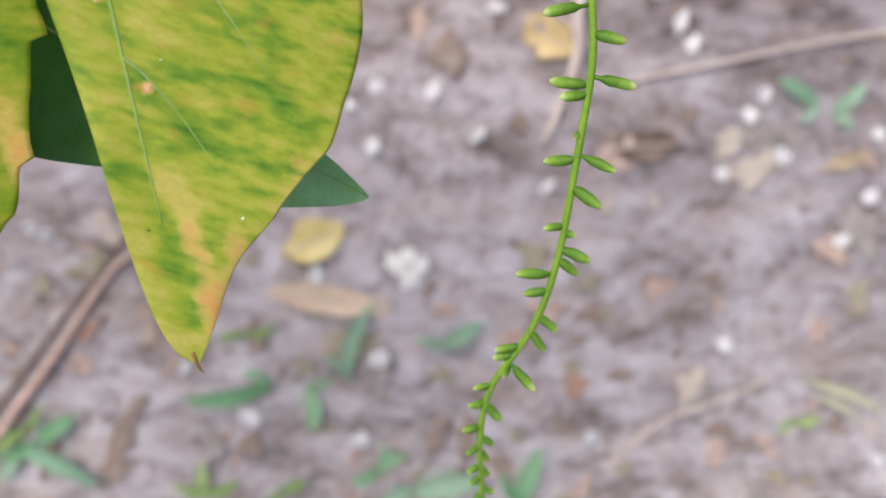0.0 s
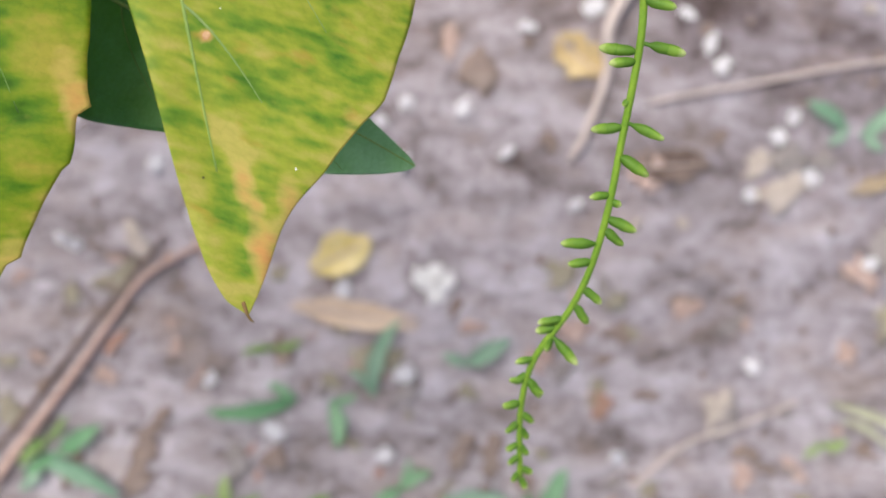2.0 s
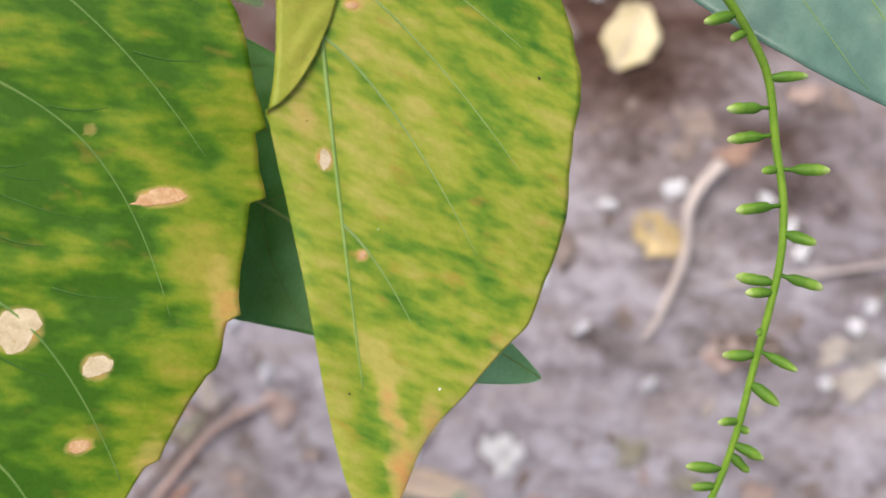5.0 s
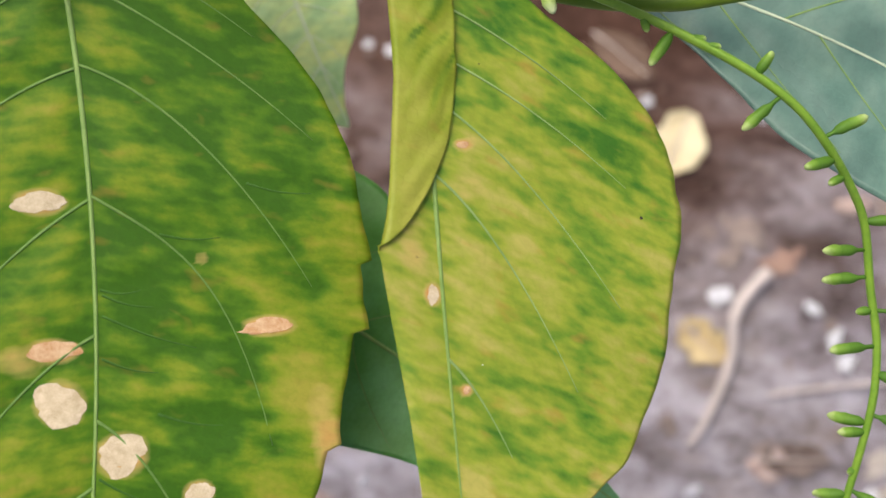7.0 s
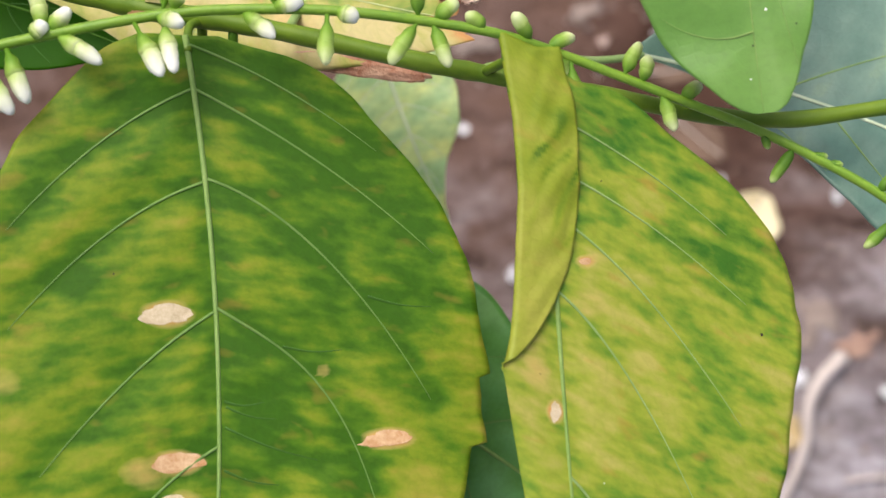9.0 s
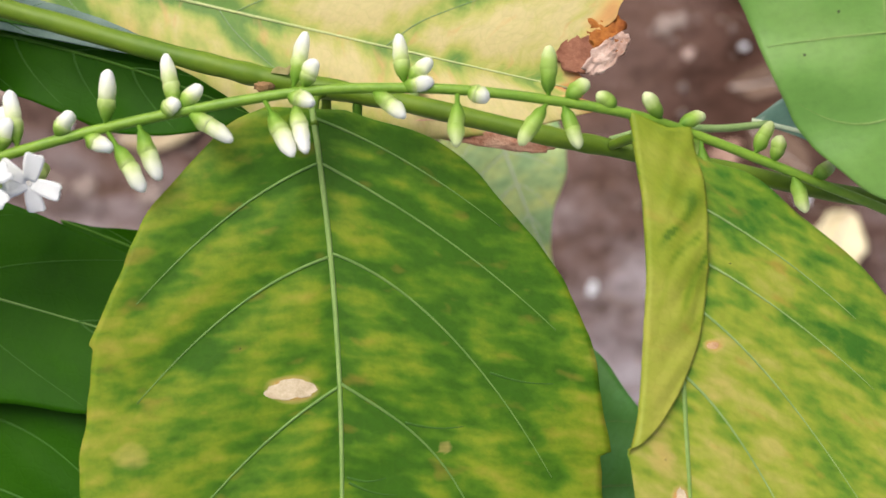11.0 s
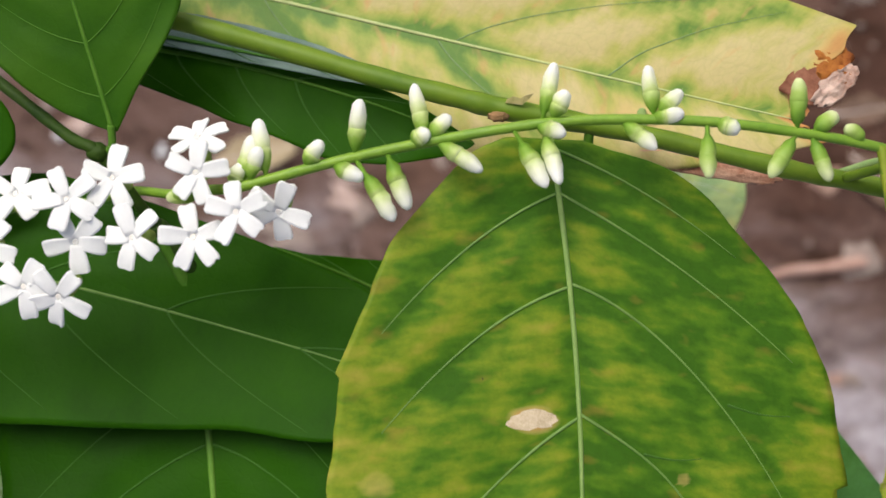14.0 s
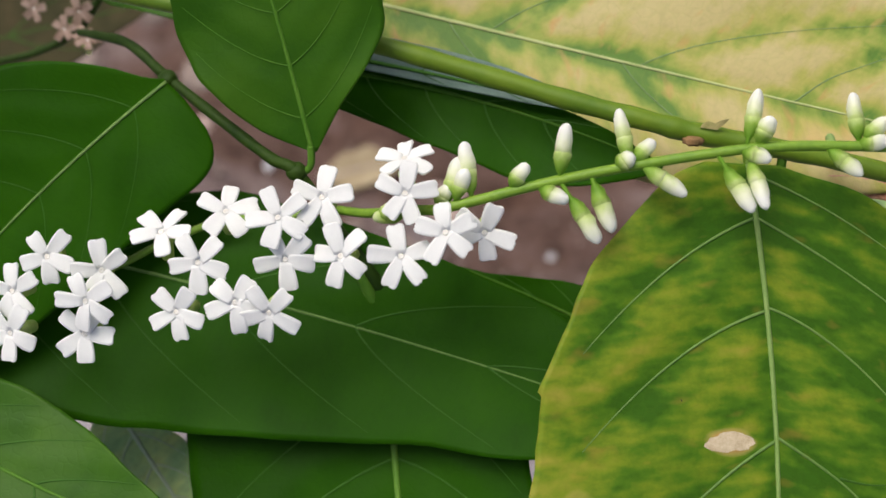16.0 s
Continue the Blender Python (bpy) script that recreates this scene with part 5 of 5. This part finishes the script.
# withered flowers on the stem at the back
for k, place in enumerate([(-185.6, 77.8, 242.0), (-188.5, 75.5, 240.0), (-184.0, 74.5, 241.0), (-181.9, 72.6, 244.0), (-194.4, 78.3, 240.0)]):
    face = Vector((fr.uniform(-0.6, 0.6), fr.uniform(-0.6, 0.6), 1))
    flower(Matrix.Translation(Vector(place) * MM) @ face.to_track_quat("Z", "Y").to_matrix().to_4x4() @ Matrix.Scale(fr.uniform(0.5, 0.7), 4), 60 + k, withered, True, "withered_flower", WITHERED)

# ---- things on the ground ----
def rest(x, y):
    """A place on the soil from millimetres."""
    return Vector((x * MM, y * MM, height(x * MM, y * MM)))


gr = random.Random(12)
FALLEN = [(-16, 33), (2, 31), (-24, 27), (16, 17), (-17, 14), (38, 1), (-124, -12), (-35, -27), (-5, -27.5), (-10, -23), (-2, -24), (-6, -21), (93, 5), (113, 11), (102, 24), (107, 30), (80, 53), (84, 46), (22, 57),
          (132, -16), (53, -79), (95, -49), (-56, -72), (-21, -79), (145, -87), (-77, -56), (-15, -53), (141, -2), (144, 18), (-95, 12), (-83, -4), (-120, -14), (41, 63), (72, 62), (43, 63)]
FALLEN_FAR = [(15, 125), (-79, 138), (-65, -6), (-71, 136), (-49, 88), (53, 124), (13, 166), (-9, 175), (-30, 88), (-133, 103), (-277, 123), (-238, 122)]
for k, (x, y) in enumerate(FALLEN + FALLEN_FAR):
    p = rest(x, y) + Vector((0, 0, 0.0012 + 0.0004 * (k % 4)))
    flat = 0.25 if -11 < x < 0 and -30 < y < -15 else 1.0
    tilt = Vector((gr.uniform(-0.5, 0.5) * flat, gr.uniform(-0.5, 0.5) * flat, 1))
    size = gr.uniform(0.62, 1.05) if not (-11 < x < 0 and -30 < y < -15) else gr.uniform(0.95, 1.15)
    size *= 0.5 if (x, y) == (-65, -6) else 0.75 if k >= len(FALLEN) else 1.0
    ob = flower(Matrix.Translation(p) @ tilt.to_track_quat("Z", "Y").to_matrix().to_4x4() @ Matrix.Rotation(gr.uniform(0, 6.28), 4, "Z") @ Matrix.Diagonal((size * gr.uniform(0.9, 1.35), size * gr.uniform(0.65, 1.0), size, 1)), 100 + k, None, False, "fallen_flower", PETAL if flat < 1 else WILTED, 1.2)
    tagged(ob, "wilted white flower fallen on the soil", "flower", "flowers fallen on the soil")


TWIG_SHADOW = plain_material("twig_shadow", rgb(0.15, 0.11, 0.095), rgb(0.26, 0.20, 0.175), 120, 0.9, 0.15, bump=0.001)
SALMON = plain_material("salmon_dead_stalk", rgb(0.36, 0.21, 0.165), rgb(0.50, 0.33, 0.275), 120, 0.8, 0.2)
FALLEN_OCHRE = plain_material("fallen_ochre_leaf", rgb(0.45, 0.33, 0.16), rgb(0.60, 0.48, 0.28), 70, 0.7, 0.2, bump=0.0006)
FALLEN_DULL = plain_material("dull_yellow_leaf", rgb(0.30, 0.23, 0.14), rgb(0.42, 0.34, 0.22), 70, 0.7, 0.2, bump=0.0006)
SCRAP_GREY = plain_material("grey_leaf_scrap", rgb(0.20, 0.18, 0.18), rgb(0.34, 0.31, 0.31), 120, 0.85, 0.2, bump=0.0008)
SCRAP_PINK = plain_material("pinkish_leaf_scrap", rgb(0.34, 0.24, 0.21), rgb(0.54, 0.42, 0.38), 120, 0.85, 0.2, bump=0.0008)
SCRAP_BROWN = plain_material("brown_leaf_scrap", rgb(0.20, 0.15, 0.135), rgb(0.33, 0.265, 0.235), 120, 0.85, 0.2, bump=0.0008)
SCRAP_PALE = plain_material("pale_leaf_scrap", rgb(0.38, 0.33, 0.29), rgb(0.52, 0.46, 0.42), 120, 0.85, 0.2, bump=0.0008)


def fallen_leaf(label, x, y, turn, ln, wd, mat, curl=0.2, seed=0):
    bm = bmesh.new()
    grid = []
    for i in range(25):
        u = i / 24
        w = wd * 0.5 * math.sin(math.pi * min(1, u * 0.93 + 0.035)) ** 0.75 * (1 + 0.05 * math.sin(u * 19 + seed))
        rag = [1 + 0.34 * noise.noise(Vector((u * 4.2, side, seed * 2.3))) + 0.10 * noise.noise(Vector((u * 15, side, seed))) for side in (-1.0, 1.0)]
        grid.append([bm.verts.new(Vector(((u - 0.5) * ln, v * w * rag[v > 0], curl * w * v * v + 1.2 + 0.12 * ln * curl * (2 * u - 1) ** 2 + 0.5 * math.sin(u * 8 + v * 2 + seed))) * MM)
                     for v in (j / 6 - 1 for j in range(13))])
    for a, b in zip(grid, grid[1:]):
        for j in range(12):
            bm.faces.new((a[j], b[j], b[j + 1], a[j + 1]))
    root = new("fallen_leaf")
    ob = part("blade", bm, mat, root)
    th = ob.modifiers.new("thickness", "SOLIDIFY")
    th.thickness = 0.0004
    part("midrib", tube([Vector(((u / 12 - 0.54) * ln, 0, 1.4 + 0.12 * ln * curl * (u / 6 - 1) ** 2 + 0.5 * math.sin(u / 12 * 8 + seed))) * MM for u in range(13)], [0.0006 - 0.00003 * u for u in range(13)], 6), TWIG_PALE if mat is not RUST else mat, root)
    root.matrix_world = Matrix.Translation(rest(x, y)) @ Matrix.Rotation(radians(turn), 4, "Z")
    return tagged(root, label, "leaf", "leaves fallen on the soil")


fallen_leaf("curled yellow leaf fallen on the soil", -36, -16, 28, 21, 13, FALLEN_YELLOW, 0.25, 1)
fallen_leaf("small yellow leaf fallen on the soil", 38, 48, -40, 18, 13, FALLEN_OCHRE, 0.4, 2)
fallen_leaf("long pale peach-coloured leaf lying on the soil", -31, -35, -8, 40, 9, FALLEN_PEACH, 0.2, 3)
fallen_leaf("cream yellow leaf fallen on the soil", 26, 112, 70, 23, 17, FALLEN_CREAM, 0.25, 4)
fallen_leaf("brown leaf lying on the soil", 6, 140, -35, 24, 13, FALLEN_TAN, 0.15, 5)
fallen_leaf("small orange-yellow leaf fallen on the soil", 133, 9, 20, 17, 4.5, FALLEN_DULL, 0.3, 6)
fallen_leaf("greyish leaf pressed into the soil", 69, 14, 5, 22, 11, PEBBLE, 0.06, 7)
fallen_leaf("dull tan leaf lying on the soil", -2, 163, 15, 20, 10, FALLEN_TAN, 0.2, 8)
fallen_leaf("pale yellow leaf fallen on the soil", -204, 125, 20, 30, 14, FALLEN_DULL, 0.2, 9)


def twig(label, points, r0, r1, mat):
    run = spline([rest(x, y) * 1000 + Vector((0, 0, r0 * 0.6 + lift)) for x, y, lift in points], 8)
    n = len(run)
    root = tagged(new("twig"), label, "twig", "twigs on the soil")
    part("bark", tube([p * MM for p in run], [MM * (r0 + (r1 - r0) * k / n) * (1 + 0.16 * noise.noise(Vector((k * 0.4, r0, 3.0)))) for k in range(n)], 9), mat, root)
    return root


# thin dark tube added for the shadow line left of the thick twig
twig("dark strip added as the shadow line along the thick twig", [(-152, -90, 0), (-141, -75, 0), (-132, -64, 0.4), (-121, -48, 0.4), (-112, -36, 0.4), (-101, -22, 0), (-92, -11, 0)], 1.0, 0.6, TWIG_SHADOW)
twig("thick pinkish brown dead twig lying on the soil", [(-146, -92, 0.5), (-136, -78, 0.8), (-126, -64, 1), (-116, -50, 1), (-107, -36, 0.8), (-97, -23, 0.4), (-80, -13, 0)], 2.1, 0.9, TWIG)
twig("thin pale dead twig lying on the soil", [(60, 33, 1), (67, 35, 1), (97, 41, 2), (120, 46, 1), (150, 51, 1)], 0.85, 0.6, ROOT_PALE)
twig("curved pale dead stalk lying on the soil", [(57, 72, 2), (50, 63, 3), (47, 55, 3), (47, 42, 1), (40, 22, 1), (36, 15, 0)], 2.3, 1.0, ROOT_PALE)
twig("thin reddish twig lying on the soil", [(-26, 104, 0), (-19, 107, 1), (-10, 109, 1), (4, 113, 1)], 1.3, 2.2, SALMON)
twig("thin pale root crossing the soil", [(58, -88, 0), (75, -74, 1), (92, -68, 1), (110, -60, 0)], 0.8, 0.5, ROOT_PALE)


def weed(label, leaves, mat, seed):
    """A low weed: leaves given by their foot and tip on the soil in millimetres and their width, rising a little."""
    rg = random.Random(seed)
    root = tagged(new("weed_seedling"), label, "weed", "weeds in the soil")
    x0, y0 = leaves[0][0], leaves[0][1]
    for x, y, x1, y1, wide in leaves:
        ln, a = math.hypot(x1 - x, y1 - y), math.atan2(y1 - y, x1 - x)
        sag, bend, bm, grid = rg.uniform(0.3, 0.42), rg.uniform(-0.12, 0.12), bmesh.new(), []
        for i in range(13):
            u = i / 12
            w = wide * 0.42 * max(0.03, math.sin(math.pi * min(0.985, 0.03 + 0.95 * u ** 0.85))) ** 0.7 * (1 + 0.10 * math.sin(u * 17 + seed))
            row = []
            for v in (-1, -0.5, 0, 0.5, 1):
                q = Matrix.Rotation(a, 4, "Z") @ Vector((u * ln, v * w + bend * ln * 4 * u * (1 - u), 0))
                q.x, q.y = q.x + x - x0, q.y + y - y0
                q.z = 1.2 + ln * (0.5 * u - sag * u * u) + 0.3 * w * v * v
                row.append(bm.verts.new(q * MM))
            grid.append(row)
        for p, q in zip(grid, grid[1:]):
            for j in range(4):
                bm.faces.new((p[j], q[j], q[j + 1], p[j + 1]))
        part("weed_leaf", bm, mat, root)
    part("weed_stem", tube([Vector((0, 0, -1.5)) * MM, Vector((0, 0, 1.2)) * MM, Vector((0.3, 0, 2.4)) * MM], [0.0011, 0.001, 0.0006], 6), mat, root)
    root.matrix_world = Matrix.Translation(rest(x0, y0))
    return root


WEED_GREY = plain_material("grey_green_weed", rgb(0.19, 0.34, 0.23), rgb(0.30, 0.45, 0.33), 120, 0.5, 0.35, thin=0.2, rand=0.4)
WEED_LIME = plain_material("yellow_green_weed", rgb(0.20, 0.32, 0.10), rgb(0.36, 0.47, 0.20), 120, 0.5, 0.3, thin=0.2, rand=0.3)
STRAW = plain_material("pale_straw", rgb(0.30, 0.31, 0.22), rgb(0.42, 0.42, 0.32), 120, 0.7, 0.2)
GREEN_WEED, GREY_WEED, LIME_WEED, OLD_STRAW = "small green weed seedling growing in the soil", "greyish green weed with long flat leaves in the soil", "small yellow-green weed growing in the soil", "pale dry grass blades lying on the soil"
for k, (label, leaves, mat) in enumerate([
        (GREEN_WEED, [(-50, -62, -77, -66, 6), (-50, -62, -58, -57, 4)], WEED), (GREEN_WEED, [(-38, -63, -36, -77, 6), (-38, -63, -30, -60, 3)], WEED),
        (GREY_WEED, [(-25, -60, -17, -36, 6), (-25, -60, -33, -52, 3)], WEED_GREY), (GREEN_WEED, [(-124, -80, -111, -71, 7), (-124, -80, -135, -86, 5)], WEED),
        (LIME_WEED, [(-128, -76, -136, -84, 5), (-128, -76, -122, -68, 3)], WEED_LIME), (GREY_WEED, [(-130, -82, -104, -93, 7), (-130, -82, -136, -92, 5), (-130, -82, -118, -90, 4)], WEED_GREY),
        (LIME_WEED, [(-70, -97, -71, -86, 5), (-70, -97, -60, -92, 4), (-70, -97, -80, -93, 4)], WEED_LIME), (LIME_WEED, [(-57, -46, -67, -48, 3), (-57, -46, -48, -43, 3)], WEED_LIME),
        (GREEN_WEED, [(-16, -90, -6, -84, 5), (-16, -90, -24, -93, 5), (-16, -90, -13, -80, 3)], WEED), (GREY_WEED, [(124, 27, 111, 35, 6), (124, 27, 118, 22, 4)], WEED_GREY),
        (GREY_WEED, [(130, 25, 139, 34, 6), (130, 25, 136, 20, 4)], WEED_GREY), (GREY_WEED, [(5, -50, 18, -42, 7), (5, -50, -3, -47, 4)], WEED_GREY),
        (GREY_WEED, [(-4, -96, 18, -92, 10), (-4, -96, -14, -99, 6)], WEED_GREY), (GREEN_WEED, [(30, -100, 36, -82, 8), (30, -100, 24, -90, 4)], WEED),
        (OLD_STRAW, [(122, -61, 146, -71, 4), (124, -66, 140, -76, 3)], STRAW), (LIME_WEED, [(118, -74, 126, -72, 4), (118, -74, 112, -78, 3)], WEED_LIME),
        (LIME_WEED, [(-46, -96, -38, -92, 4), (-46, -96, -52, -101, 4)], WEED_LIME)]):
    weed(label, leaves, mat, k)

# scraps of dead leaf trodden into the soil


def scrap(label, x, y, size, mat, seed):
    """A ragged, trodden scrap of dead leaf."""
    rg = random.Random(seed)
    turn, long = rg.uniform(0, 6.28), rg.uniform(1.0, 2.2)
    bm = bmesh.new()
    mid = bm.verts.new(Vector((0, 0, rg.uniform(0.6, 1.4))) * MM)
    rings = []
    for f in (0.5, 1.0):
        ring = []
        for k in range(14):
            a = 2 * math.pi * k / 14
            r = size * 0.5 * f * (1 + 0.9 * noise.noise(Vector((math.cos(a) * 1.6, math.sin(a) * 1.6, seed * 1.7))) + rg.uniform(-0.16, 0.16))
            p = Matrix.Rotation(turn, 4, "Z") @ Vector((r * math.cos(a) * long, r * math.sin(a), 0))
            p.z = (height((x + p.x) * MM, (y + p.y) * MM) - height(x * MM, y * MM)) * 1000 + rg.uniform(0.2, 1.1)
            ring.append(bm.verts.new(p * MM))
        rings.append(ring)
    for k in range(14):
        bm.faces.new((mid, rings[0][k], rings[0][(k + 1) % 14]))
        bm.faces.new((rings[0][k], rings[1][k], rings[1][(k + 1) % 14], rings[0][(k + 1) % 14]))
    ob = part("leaf_scrap", bm, mat)
    ob.location = rest(x, y)
    ob.modifiers.new("thickness", "SOLIDIFY").thickness = 0.0004
    return tagged(ob, label, "leaf scrap", "dead leaf scraps on the soil")


scrap("rust brown scrap of dead leaf on the soil", 62, 76, 8, RUST, 10)
scrap("rust brown scrap of dead leaf on the soil", 48, -62, 6, RUST, 11)
sr = random.Random(77)
for k in range(190):
    x, y = sr.uniform(-320, 170), sr.uniform(-115, 225)
    tone, mat = sr.choice([("grey", SCRAP_GREY), ("grey", SCRAP_GREY), ("pinkish", SCRAP_PINK), ("pinkish", SCRAP_PINK), ("dark brown", SCRAP_BROWN), ("dark brown", SCRAP_BROWN), ("dark brown", SCRAP_BROWN), ("pale", SCRAP_PALE)] * 3 + [("rust brown", RUST)])
    if y > 80 and tone in ("grey", "pale"):
        tone, mat = "dark brown", SCRAP_BROWN
    scrap(tone + " ragged scrap of dead leaf on the soil", x, y, (3 + 8 * sr.random() ** 1.8) * (0.6 if mat is RUST else 1), mat, 50 + k)

# denser litter on the near stretch of soil
SCRAP_OLIVE = plain_material("olive_leaf_scrap", rgb(0.24, 0.215, 0.165), rgb(0.37, 0.34, 0.27), 120, 0.85, 0.2, bump=0.0008)
for k in range(110):
    x, y = sr.uniform(-150, 150), sr.uniform(-118, -18)
    tone, mat = sr.choice([("grey", SCRAP_GREY), ("pinkish", SCRAP_PINK), ("pinkish", SCRAP_PINK), ("dark brown", SCRAP_BROWN), ("dark brown", SCRAP_BROWN), ("olive", SCRAP_OLIVE), ("olive", SCRAP_OLIVE), ("pinkish", SCRAP_PINK), ("olive", SCRAP_OLIVE), ("salmon", SALMON)])
    scrap(tone + " ragged scrap of dead leaf on the soil", x, y, (2.5 + 6 * sr.random() ** 1.8) * (0.6 if tone in ("salmon", "rust brown") else 1), mat, 300 + k)


def crumbs():
    """Loose soil crumbs and grit, past counting."""
    rg = random.Random(31)
    bm = bmesh.new()
    for _ in range(1500):
        x, y = rg.uniform(-330, 190), rg.uniform(-130, 240)
        r = 0.6 + 1.4 * rg.random() ** 4
        c = rest(x, y) + Vector((0, 0, r * 0.25 * MM))
        vs = [bm.verts.new(c + Vector((dx * r * rg.uniform(0.6, 1.3), dy * r * rg.uniform(0.6, 1.3), dz * r * rg.uniform(0.4, 0.9))) * MM) for dx, dy, dz in
              ((1, 0, 0), (0, 1, 0), (-1, 0, 0), (0, -1, 0), (0, 0, 1), (0, 0, -1))]
        for a, b in ((0, 1), (1, 2), (2, 3), (3, 0)):
            bm.faces.new((vs[a], vs[b], vs[4]))
            bm.faces.new((vs[b], vs[a], vs[5]))
    return tagged(part("soil_crumbs", bm, PEBBLE), "loose brown soil crumbs and grit", "soil", kind="stuff")


crumbs()
